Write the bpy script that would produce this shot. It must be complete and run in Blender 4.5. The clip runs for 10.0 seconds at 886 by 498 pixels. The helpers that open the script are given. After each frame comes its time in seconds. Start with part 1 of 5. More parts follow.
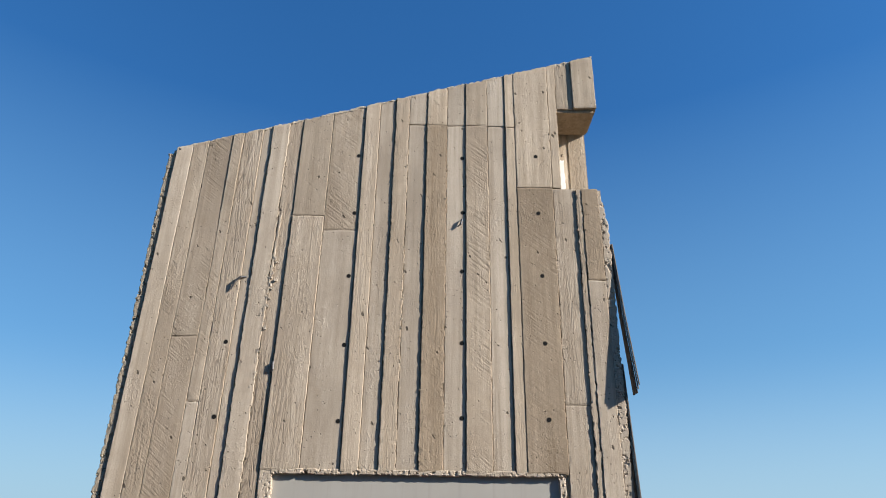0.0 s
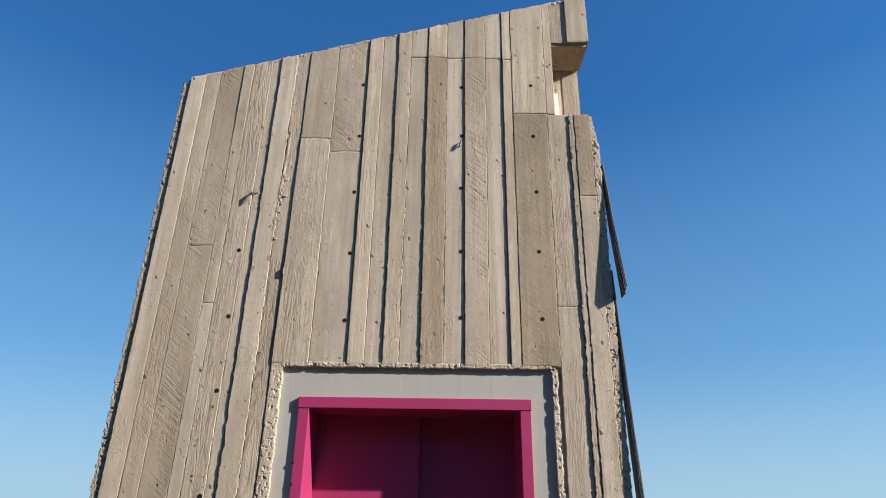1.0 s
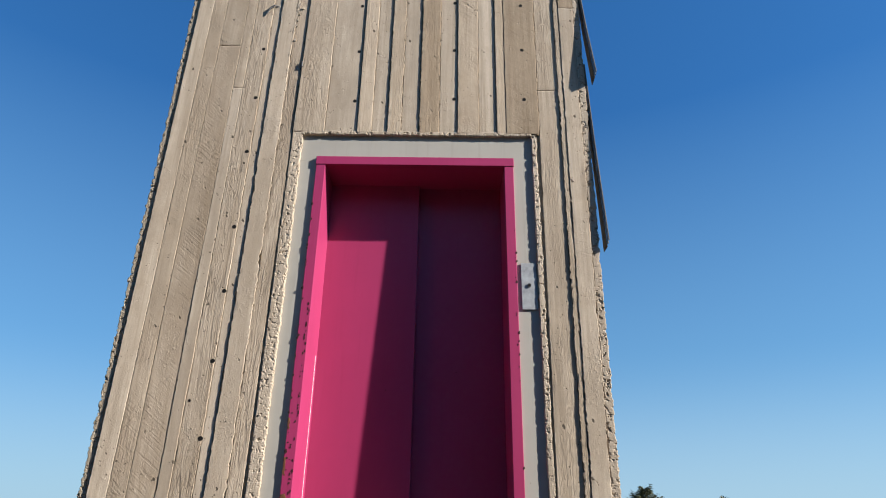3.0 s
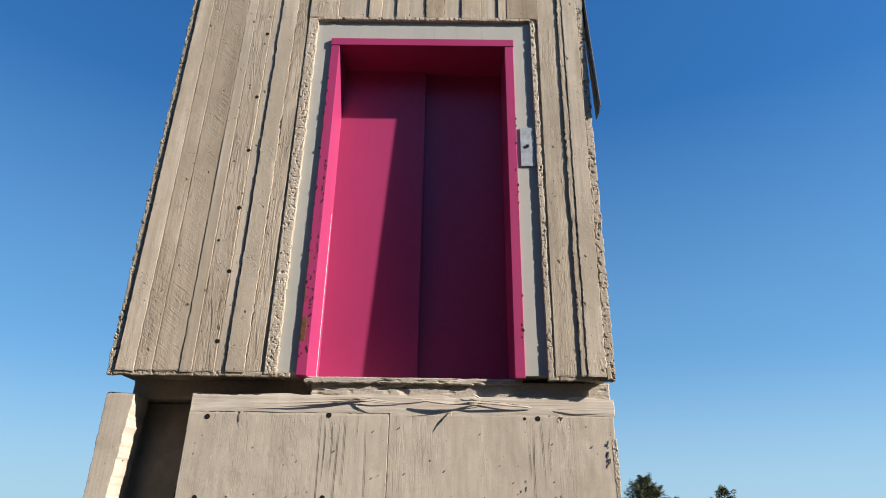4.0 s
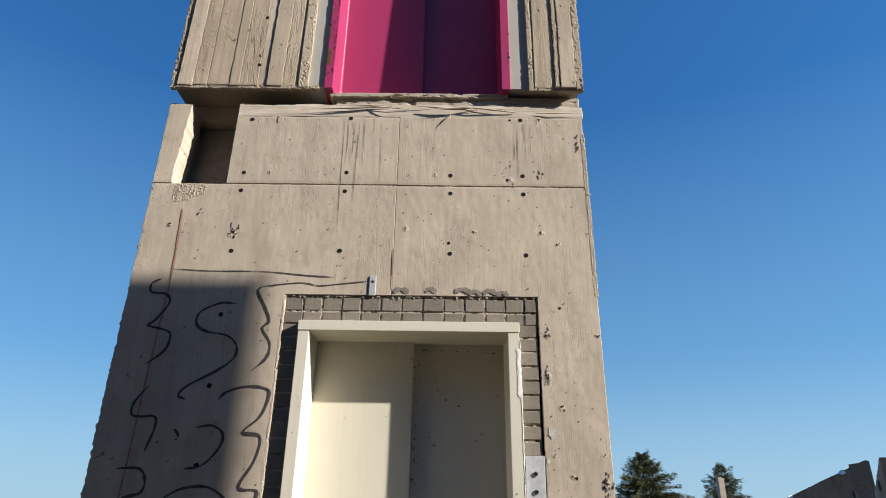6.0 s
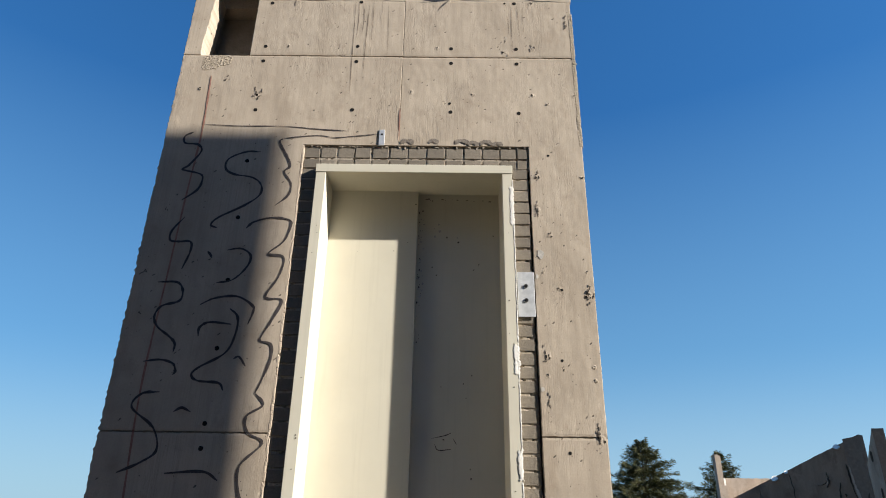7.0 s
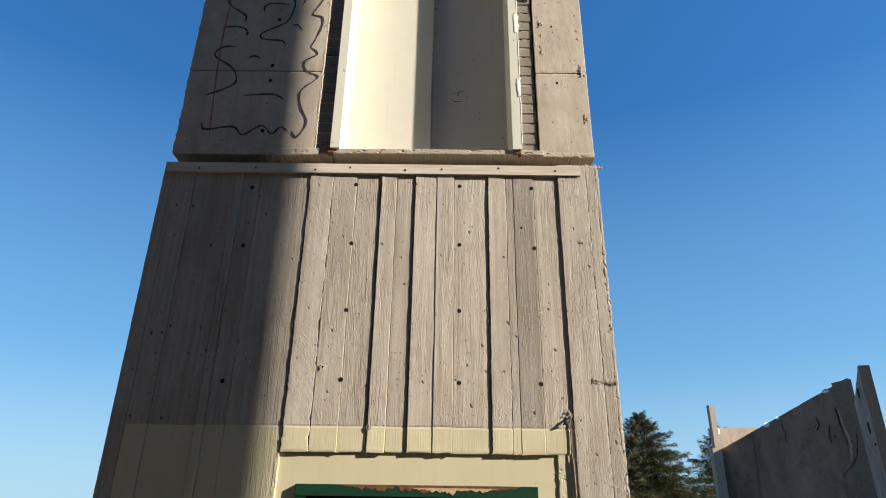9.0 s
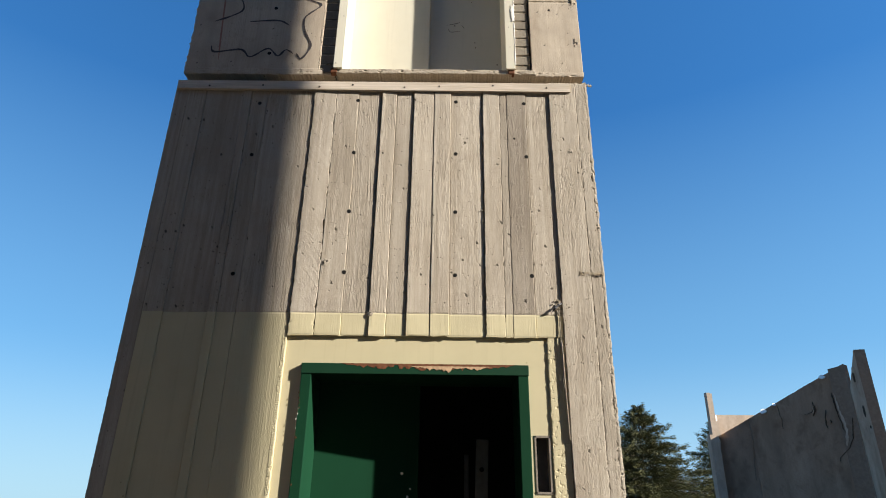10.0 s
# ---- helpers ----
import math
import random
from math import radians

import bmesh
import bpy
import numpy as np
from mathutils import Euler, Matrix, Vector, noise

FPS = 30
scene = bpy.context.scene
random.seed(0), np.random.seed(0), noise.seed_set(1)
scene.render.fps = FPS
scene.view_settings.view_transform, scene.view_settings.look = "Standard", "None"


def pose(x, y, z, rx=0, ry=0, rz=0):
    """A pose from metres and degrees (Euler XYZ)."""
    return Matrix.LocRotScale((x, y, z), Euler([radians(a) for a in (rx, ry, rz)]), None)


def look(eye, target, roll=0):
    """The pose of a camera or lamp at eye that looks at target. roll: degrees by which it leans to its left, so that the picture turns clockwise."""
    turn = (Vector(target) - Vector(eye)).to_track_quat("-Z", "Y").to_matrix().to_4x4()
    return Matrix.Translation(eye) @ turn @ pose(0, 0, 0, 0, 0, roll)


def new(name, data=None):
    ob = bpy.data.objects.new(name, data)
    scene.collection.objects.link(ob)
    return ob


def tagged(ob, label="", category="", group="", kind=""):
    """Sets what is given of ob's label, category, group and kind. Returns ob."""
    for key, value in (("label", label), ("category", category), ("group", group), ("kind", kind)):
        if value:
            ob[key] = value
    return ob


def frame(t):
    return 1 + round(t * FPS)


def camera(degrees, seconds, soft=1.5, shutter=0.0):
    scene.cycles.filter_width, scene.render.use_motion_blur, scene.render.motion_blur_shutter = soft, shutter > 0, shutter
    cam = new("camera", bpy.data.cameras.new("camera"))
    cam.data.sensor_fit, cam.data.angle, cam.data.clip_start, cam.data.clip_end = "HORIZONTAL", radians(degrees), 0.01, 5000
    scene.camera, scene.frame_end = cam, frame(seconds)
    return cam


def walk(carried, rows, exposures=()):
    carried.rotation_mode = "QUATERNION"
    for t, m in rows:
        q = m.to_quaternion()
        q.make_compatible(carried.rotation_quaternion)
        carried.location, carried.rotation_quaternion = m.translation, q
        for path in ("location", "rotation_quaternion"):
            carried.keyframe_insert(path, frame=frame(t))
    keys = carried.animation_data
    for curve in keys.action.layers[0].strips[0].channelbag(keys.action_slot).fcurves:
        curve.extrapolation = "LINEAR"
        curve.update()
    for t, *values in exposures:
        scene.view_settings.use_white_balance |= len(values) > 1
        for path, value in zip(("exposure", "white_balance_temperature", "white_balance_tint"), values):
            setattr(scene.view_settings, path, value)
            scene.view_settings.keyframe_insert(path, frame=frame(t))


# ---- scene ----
cam = camera(71.6, 10.0, soft=1.0)
# seconds, x, y, z, yaw, pitch, roll: a slow, almost straight descent in front of the tower
ROWS = [
    (0.0, 0.151, -3.238, 9.897, 0.46, 23.22, 0.82),
    (0.5, 0.160, -3.242, 9.636, 0.45, 23.26, 0.81),
    (1.0, 0.156, -3.238, 9.371, 0.43, 23.24, 0.85),
    (1.5, 0.165, -3.232, 9.081, 0.43, 23.25, 0.83),
    (2.0, 0.185, -3.240, 8.719, 0.48, 23.26, 0.88),
    (2.5, 0.203, -3.243, 8.350, 0.44, 23.24, 0.88),
    (4.0, 0.178, -3.203, 7.067, 0.40, 23.24, 0.89),
    (4.5, 0.167, -3.189, 6.631, 0.37, 23.26, 0.85),
    (5.0, 0.171, -3.180, 6.170, 0.37, 23.28, 0.83),
    (5.5, 0.190, -3.193, 5.698, 0.43, 23.27, 0.81),
    (7.0, 0.210, -3.249, 4.260, 0.49, 23.21, 0.86),
    (7.5, 0.186, -3.252, 3.638, 0.49, 23.20, 0.84),
    (8.0, 0.160, -3.259, 3.002, 0.51, 23.24, 0.82),
    (8.5, 0.147, -3.250, 2.458, 0.51, 23.25, 0.80),
    (9.0, 0.142, -3.241, 1.968, 0.51, 23.24, 0.82),
    (9.5, 0.151, -3.233, 1.618, 0.49, 23.24, 0.82),
    (10.0, 0.165, -3.216, 1.378, 0.48, 23.23, 0.80),
]
walk(cam, [(t, pose(x, y, z, 90 + pitch, 0, yaw) @ pose(0, 0, 0, 0, 0, roll)) for t, x, y, z, yaw, pitch, roll in ROWS],
     exposures=[(0.0, 1.30, 6500, 10), (2.5, 1.31, 6500, 10), (4.0, 1.38, 6500, 9), (5.0, 1.30, 6500, 9), (7.0, 1.32, 6560, 8), (8.5, 1.45, 6640, 8), (10.0, 1.62, 6700, 7)])

# ---- light ----
SUN = Vector((0.835, -0.3125, 0.445)).normalized()
elevation = math.asin(SUN.z)
azimuth = math.atan2(SUN.x, SUN.y)
world = bpy.data.worlds.new("sky")
world.use_nodes = True
scene.world = world
wn, wl = world.node_tree.nodes, world.node_tree.links
sky = wn.new("ShaderNodeTexSky")
sky.sky_type, sky.sun_disc = "NISHITA", False
sky.sun_elevation, sky.sun_rotation, sky.altitude = elevation, azimuth, 1500
sky.air_density, sky.dust_density, sky.ozone_density = 0.80, 0.9, 5.0
wn["Background"].inputs["Strength"].default_value = 0.066
tint = wn.new("ShaderNodeMix")
tint.data_type, tint.blend_type = "RGBA", "MULTIPLY"
tint.inputs[0].default_value, tint.inputs[7].default_value = 1.0, (0.52, 1.0, 1.10, 1.0)
wl.new(sky.outputs[0], tint.inputs[6])
haze = wn.new("ShaderNodeMix")
haze.data_type = "RGBA"
haze.inputs[0].default_value, haze.inputs[7].default_value = 0.36, (0.14, 0.97, 3.20, 1.0)
wl.new(tint.outputs[2], haze.inputs[6])
low = wn.new("ShaderNodeMix")
low.data_type = "RGBA"
low.inputs[7].default_value = (1.42, 2.90, 4.15, 1.0)
high = wn.new("ShaderNodeMapRange")
for key, v in (("From Min", 0.0), ("From Max", 0.57), ("To Min", 0.80), ("To Max", 0.0)):
    high.inputs[key].default_value = v
split = wn.new("ShaderNodeSeparateXYZ")
wl.new(wn.new("ShaderNodeTexCoord").outputs["Generated"], split.inputs[0])
wl.new(split.outputs["Z"], high.inputs["Value"])
wl.new(high.outputs["Result"], low.inputs[0])
wl.new(haze.outputs[2], low.inputs[6])
band = wn.new("ShaderNodeMapRange")
band.interpolation_type = "SMOOTHSTEP"
for key, v in (("From Min", -0.02), ("From Max", 0.24), ("To Min", 0.58), ("To Max", 0.0)):
    band.inputs[key].default_value = v
wl.new(split.outputs["Z"], band.inputs["Value"])
pale = wn.new("ShaderNodeMix")
pale.data_type = "RGBA"
pale.inputs[7].default_value = (3.1, 4.1, 4.8, 1.0)
wl.new(band.outputs["Result"], pale.inputs[0])
wl.new(low.outputs[2], pale.inputs[6])
# the sky brightens gently towards the sun
glow = wn.new("ShaderNodeVectorMath")
glow.operation = "DOT_PRODUCT"
glow.inputs[1].default_value = SUN
wl.new(split.inputs[0].links[0].from_socket, glow.inputs[0])
lift = wn.new("ShaderNodeMapRange")
for key, v in (("From Min", -0.1), ("From Max", 0.8), ("To Min", 1.0), ("To Max", 1.13)):
    lift.inputs[key].default_value = v
wl.new(glow.outputs["Value"], lift.inputs["Value"])
gain = wn.new("ShaderNodeVectorMath")
gain.operation = "SCALE"
wl.new(pale.outputs[2], gain.inputs[0])
wl.new(lift.outputs["Result"], gain.inputs["Scale"])
wl.new(gain.outputs["Vector"], wn["Background"].inputs["Color"])
lamp = bpy.data.lights.new("sun", "SUN")
lamp.energy, lamp.angle, lamp.color = 4.05, radians(0.65), (1.0, 0.945, 0.875)
sun = new("sun", lamp)
sun.matrix_world = look(SUN * 60, (0, 0, 0))

# ---- materials ----


class Nodes:
    """A small builder for node materials, with textures in metres of the place."""

    def __init__(self, name, rough=0.9, metal=0.0):
        self.mat = bpy.data.materials.new(name)
        self.mat.use_nodes = True
        self.tree = self.mat.node_tree
        self.bsdf = self.tree.nodes["Principled BSDF"]
        self.bsdf.inputs["Roughness"].default_value = rough
        self.bsdf.inputs["Metallic"].default_value = metal
        self.bsdf.inputs["Specular IOR Level"].default_value = 0.25
        self.coord = self.tree.nodes.new("ShaderNodeTexCoord").outputs["Object"]
        self.info = self.tree.nodes.new("ShaderNodeObjectInfo").outputs["Random"]

    def link(self, a, b):
        self.tree.links.new(a, b)

    def put(self, socket, value):
        if isinstance(value, (int, float, tuple)):
            socket.default_value = value
        else:
            self.link(value, socket)

    def place(self, scale, shift=None, turn=(0, 0, 0)):
        n = self.tree.nodes.new("ShaderNodeMapping")
        n.inputs["Scale"].default_value = scale
        n.inputs["Rotation"].default_value = turn
        self.link(self.coord, n.inputs["Vector"])
        if shift is not None:
            self.link(shift, n.inputs["Location"])
        return n.outputs[0]

    def turned(self, degrees, scale, shift):
        """Coordinates turned in the plane of the face first and stretched afterwards."""
        a = self.place((1, 1, 1), None, (0, radians(degrees), 0))
        n = self.tree.nodes.new("ShaderNodeMapping")
        n.inputs["Scale"].default_value = scale
        self.link(a, n.inputs["Vector"])
        self.link(shift, n.inputs["Location"])
        return n.outputs[0]

    def noise(self, vec, scale=1.0, detail=4.0, rough=0.6, distort=0.0):
        n = self.tree.nodes.new("ShaderNodeTexNoise")
        self.link(vec, n.inputs["Vector"])
        for key, v in (("Scale", scale), ("Detail", detail), ("Roughness", rough), ("Distortion", distort)):
            n.inputs[key].default_value = v
        return n.outputs["Fac"]

    def voronoi(self, vec, scale=1.0):
        n = self.tree.nodes.new("ShaderNodeTexVoronoi")
        self.link(vec, n.inputs["Vector"])
        n.inputs["Scale"].default_value = scale
        return n.outputs["Distance"]

    def wave(self, vec, scale, distort=2.0):
        n = self.tree.nodes.new("ShaderNodeTexWave")
        self.link(vec, n.inputs["Vector"])
        for key, v in (("Scale", scale), ("Distortion", distort), ("Detail", 3.0), ("Detail Scale", 1.3)):
            n.inputs[key].default_value = v
        return n.outputs["Fac"]

    def math(self, op, a, b=0.0):
        n = self.tree.nodes.new("ShaderNodeMath")
        n.operation = op
        self.put(n.inputs[0], a), self.put(n.inputs[1], b)
        return n.outputs[0]

    def ramp(self, fac, lo, hi, a=0.0, b=1.0):
        n = self.tree.nodes.new("ShaderNodeMapRange")
        self.put(n.inputs["Value"], fac)
        for key, v in (("From Min", lo), ("From Max", hi), ("To Min", a), ("To Max", b)):
            n.inputs[key].default_value = v
        return n.outputs["Result"]

    def mix(self, fac, a, b, blend="MIX"):
        n = self.tree.nodes.new("ShaderNodeMix")
        n.data_type, n.blend_type = "RGBA", blend
        self.put(n.inputs[0], fac), self.put(n.inputs[6], a), self.put(n.inputs[7], b)
        return n.outputs[2]

    def bump(self, height, strength, distance, after=None):
        n = self.tree.nodes.new("ShaderNodeBump")
        self.put(n.inputs["Height"], height)
        n.inputs["Strength"].default_value, n.inputs["Distance"].default_value = strength, distance
        if after is not None:
            self.link(after, n.inputs["Normal"])
        return n.outputs[0]

    def done(self, colour, normal=None, rough=None):
        self.put(self.bsdf.inputs["Base Color"], colour)
        if normal is not None:
            self.link(normal, self.bsdf.inputs["Normal"])
        if rough is not None:
            self.link(rough, self.bsdf.inputs["Roughness"])
        return self.mat

    def random_shift(self, size):
        n = self.tree.nodes.new("ShaderNodeCombineXYZ")
        self.link(self.math("MULTIPLY", self.info, size), n.inputs[0])
        self.link(self.math("MULTIPLY", self.info, size * 0.7), n.inputs[2])
        return n.outputs[0]


def rgb(r, g, b):
    """A base colour; all pigments of the place lean slightly to ochre."""
    return (r, g * 0.97, b * 0.94, 1.0)


def board_concrete(name, base=(0.515, 0.434, 0.335), spread=0.20, saw=0.5, relief=1.0, ring=0.45, slant=-38, teeth=90, grime=0.0, bite=0.65):
    """Concrete that keeps the print of rough-sawn boards."""
    m = Nodes(name, 0.94)
    m.bsdf.inputs["Specular IOR Level"].default_value = 0.12
    shift = m.random_shift(37.0)

    def own(k, lo, hi, a=0.0, b=1.0):
        return m.ramp(m.math("FRACT", m.math("MULTIPLY", m.info, k)), lo, hi, a, b)

    def thin(value, width):
        return m.ramp(m.math("ABSOLUTE", m.math("SUBTRACT", value, 0.5)), 0.0, width, 1.0, 0.0)

    c0 = base
    fibre = m.noise(m.place((150, 150, 3.0), shift), 1.0, 3.0, 0.55, 0.5)
    threads = m.math("MAXIMUM", thin(fibre, 0.035), m.math("MULTIPLY", thin(m.noise(m.place((70, 70, 1.6), shift), 1.0, 2.0, 0.5, 0.4), 0.022), 0.9))
    figure = m.math("FRACT", m.math("MULTIPLY", m.noise(m.place((13, 13, 0.8), shift), 1.0, 2.0, 0.45, 0.3), 13.0))
    rings = m.math("MULTIPLY", thin(figure, 0.20), own(5.73, ring, ring + 0.1))
    saws = m.ramp(m.noise(m.turned(slant, (5, 5, teeth), shift), 1.0, 3.0, 0.55, 0.35), 0.46, 0.58)
    worn = m.ramp(m.noise(m.place((1, 1, 0.45), shift), 4.5, 4.0, 0.65), 0.40, 0.62, 0.10, 1.0)
    saws = m.math("MULTIPLY", m.math("MULTIPLY", saws, own(7.31, 1 - saw, 1.0 - saw + 0.1)), worn)
    grainy = own(11.3, 0.0, 1.0, 0.30 * relief, 1.0 * relief)
    lines = m.math("MULTIPLY", m.math("MAXIMUM", threads, rings), m.math("MULTIPLY", grainy, worn))
    grit = m.noise(m.place((1, 1, 1)), 230.0, 3.0, 0.7)
    streak = m.noise(m.place((38, 38, 0.9), shift), 1.0, 3.0, 0.6, 0.2)
    soot = m.noise(m.place((16, 16, 0.55), shift), 1.0, 5.0, 0.66, 0.35)
    stain = m.noise(m.place((1, 1, 0.40), shift), 2.1, 5.0, 0.62)
    patch = m.noise(m.place((1, 1, 1)), 0.9, 3.0, 0.55)
    blot = m.noise(m.place((1, 1, 0.6), shift), 6.5, 5.0, 0.65, 0.6)
    rub = m.noise(m.place((1, 1, 1)), 70.0, 3.0)

    def pocks(size, limit, often):
        d = m.math("ADD", m.voronoi(m.turned(24, size, shift), 1.0), m.math("MULTIPLY", rub, 0.32))
        return m.math("MULTIPLY", m.ramp(d, limit, limit + 0.03, 1.0, 0.0), m.ramp(m.noise(m.place((1, 1, 1), shift), 6.0, 2.0), often, often + 0.04))

    pits = m.math("MAXIMUM", pocks((16, 16, 9), 0.23, 0.44), pocks((42, 42, 30), 0.25, 0.46))
    col = m.mix(m.ramp(stain, 0.47 - 0.04 * grime, 0.66 - 0.06 * grime, 0.0, 0.85 + 0.1 * grime), rgb(*c0), rgb(c0[0] * 0.58, c0[1] * 0.55, c0[2] * 0.52))
    col = m.mix(m.ramp(blot, 0.52, 0.72, 0.0, 0.5), col, rgb(c0[0] * 0.66, c0[1] * 0.61, c0[2] * 0.55))
    col = m.mix(m.ramp(patch, 0.35, 0.7, 0.0, 0.45), col, rgb(c0[0] * 1.12, c0[1] * 1.12, c0[2] * 1.14))
    col = m.mix(m.ramp(streak, 0.36, 0.66, 0.0, 0.7), col, rgb(c0[0] * 0.70, c0[1] * 0.68, c0[2] * 0.65))
    col = m.mix(m.ramp(soot, 0.53, 0.66, 0.0, 0.38 + 0.15 * grime), col, rgb(c0[0] * 0.50, c0[1] * 0.46, c0[2] * 0.41))
    col = m.mix(m.math("MULTIPLY", lines, 0.55), col, rgb(c0[0] * 0.42, c0[1] * 0.40, c0[2] * 0.38))
    col = m.mix(m.math("MULTIPLY", saws, 0.42 * bite), col, rgb(c0[0] * 0.58, c0[1] * 0.56, c0[2] * 0.54))
    col = m.mix(m.ramp(grit, 0.30, 0.58, 0.30, 0.0), col, rgb(0.15, 0.125, 0.10))
    col = m.mix(m.math("MULTIPLY", pits, 0.85), col, rgb(0.06, 0.05, 0.04))
    gain = m.tree.nodes.new("ShaderNodeCombineXYZ")
    for i in range(3):
        m.link(own(3.17, 0.0, 1.0, 1.0 - spread, 1.0 + spread * 0.7), gain.inputs[i])
    col = m.mix(1.0, col, gain.outputs[0], "MULTIPLY")
    knobs = m.ramp(m.noise(m.place((1, 1, 0.6), shift), 95.0, 3.0, 0.65, 0.3), 0.50, 0.66)
    spots = m.ramp(m.noise(m.place((1, 1, 0.7), shift), 4.2, 3.0), 0.50, 0.62)
    h = m.math("ADD", m.math("MULTIPLY", lines, -0.30), m.math("MULTIPLY", m.math("MULTIPLY", fibre, grainy), 0.22))
    h = m.math("ADD", h, m.math("MULTIPLY", saws, -0.26 * bite))
    h = m.math("ADD", h, m.math("MULTIPLY", grit, 0.22))
    h = m.math("ADD", h, m.math("MULTIPLY", m.math("MULTIPLY", knobs, spots), 0.22))
    h = m.math("SUBTRACT", h, m.math("MULTIPLY", pits, 1.1))
    return m.done(col, m.bump(h, 1.0, 0.0048))


def smooth_concrete(name, base=(0.515, 0.445, 0.362)):
    """Panel-formed concrete with faint upright streaks and air holes."""
    m = Nodes(name, 0.9)
    shift = m.random_shift(11.0)
    streak = m.noise(m.place((80, 80, 1.3), shift), 1.0, 4.0, 0.65, 0.4)
    broad = m.noise(m.place((5, 5, 0.7)), 1.0, 4.0, 0.6)
    cloud = m.noise(m.place((1, 1, 1)), 2.6, 5.0, 0.6)
    fine = m.noise(m.place((1, 1, 1)), 110.0, 3.0, 0.7)
    rub = m.noise(m.place((1, 1, 1)), 60.0, 3.0)
    nicks = m.ramp(m.math("ADD", m.voronoi(m.turned(38, (10, 10, 26), shift), 1.0), m.math("MULTIPLY", rub, 0.28)), 0.215, 0.245, 1.0, 0.0)
    rare = m.ramp(m.noise(m.place((1, 1, 1)), 5.0, 2.0), 0.43, 0.47)
    pits = m.math("MULTIPLY", nicks, rare)
    streaky = m.ramp(m.noise(m.place((0.9, 0.9, 0.5), shift), 1.0, 2.0), 0.42, 0.60)
    streak = m.math("ADD", m.math("MULTIPLY", m.math("SUBTRACT", streak, 0.45), m.math("ADD", m.math("MULTIPLY", streaky, 0.75), 0.25)), 0.45)
    col = m.mix(m.ramp(cloud, 0.38, 0.68, 0.0, 0.85), rgb(*base), rgb(base[0] * 0.76, base[1] * 0.75, base[2] * 0.74))
    col = m.mix(m.ramp(broad, 0.48, 0.68, 0.0, 0.65), col, rgb(base[0] * 0.7, base[1] * 0.68, base[2] * 0.66))
    col = m.mix(m.ramp(streak, 0.48, 0.66, 0.0, 0.28), col, rgb(base[0] * 0.66, base[1] * 0.64, base[2] * 0.62))
    col = m.mix(m.ramp(streak, 0.25, 0.45, 0.25, 0.0), col, rgb(base[0] * 1.15, base[1] * 1.15, base[2] * 1.15))
    blot = m.noise(m.place((1, 1, 0.8), shift), 8.0, 5.0, 0.65, 0.5)
    col = m.mix(m.ramp(blot, 0.54, 0.74, 0.0, 0.5), col, rgb(base[0] * 0.64, base[1] * 0.60, base[2] * 0.56))
    col = m.mix(m.ramp(fine, 0.3, 0.6, 0.12, 0.0), col, rgb(0.12, 0.1, 0.08))
    col = m.mix(m.math("MULTIPLY", pits, 0.8), col, rgb(0.05, 0.045, 0.04))
    fibre = m.noise(m.place((85, 85, 1.5), shift), 1.0, 3.0, 0.55, 0.35)
    threads = m.ramp(m.math("ABSOLUTE", m.math("SUBTRACT", fibre, 0.5)), 0.0, 0.030, 1.0, 0.0)
    threads = m.math("MULTIPLY", threads, m.ramp(m.noise(m.place((2.2, 2.2, 0.8), shift), 1.0, 3.0, 0.6), 0.44, 0.60, 0.08, 1.0))
    col = m.mix(m.math("MULTIPLY", threads, 0.36), col, rgb(base[0] * 0.5, base[1] * 0.48, base[2] * 0.46))
    small = m.ramp(m.math("ADD", m.voronoi(m.turned(30, (34, 34, 24), shift), 1.0), m.math("MULTIPLY", rub, 0.30)), 0.21, 0.24, 1.0, 0.0)
    small = m.math("MULTIPLY", small, m.ramp(m.noise(m.place((1, 1, 1), shift), 4.0, 2.0), 0.50, 0.54))
    col = m.mix(m.math("MULTIPLY", small, 0.8), col, rgb(0.06, 0.05, 0.045))
    h = m.math("ADD", m.math("MULTIPLY", streak, 0.35), m.math("MULTIPLY", fine, 0.16))
    h = m.math("SUBTRACT", h, m.math("MULTIPLY", threads, 0.35))
    h = m.math("ADD", h, m.math("MULTIPLY", cloud, 0.6))
    h = m.math("SUBTRACT", h, m.math("MULTIPLY", pits, 1.2))
    return m.done(col, m.bump(h, 0.4, 0.004))


def ruin_concrete(name, base):
    """Old wall concrete with broad rain streaks, damp blotches and a faint lime bloom."""
    m = Nodes(name, 0.95)
    runs = m.noise(m.place((1.6, 1.6, 0.5)), 1.0, 5.0, 0.62, 0.6)
    blots = m.noise(m.place((1, 1, 0.8)), 1.7, 5.0, 0.65, 0.4)
    bloom = m.noise(m.place((1, 1, 0.5)), 0.9, 4.0, 0.6)
    fine = m.noise(m.place((1, 1, 1)), 22.0, 4.0, 0.7)
    col = m.mix(m.ramp(runs, 0.42, 0.70, 0.0, 0.7), rgb(*base), rgb(base[0] * 0.6, base[1] * 0.58, base[2] * 0.56))
    col = m.mix(m.ramp(blots, 0.52, 0.64, 0.0, 0.6), col, rgb(base[0] * 0.55, base[1] * 0.5, base[2] * 0.46))
    col = m.mix(m.ramp(bloom, 0.50, 0.68, 0.0, 0.6), col, rgb(base[0] * 1.45, base[1] * 1.5, base[2] * 1.55))
    col = m.mix(m.ramp(fine, 0.35, 0.6, 0.3, 0.0), col, rgb(base[0] * 0.6, base[1] * 0.58, base[2] * 0.56))
    return m.done(col, m.bump(fine, 0.6, 0.012))


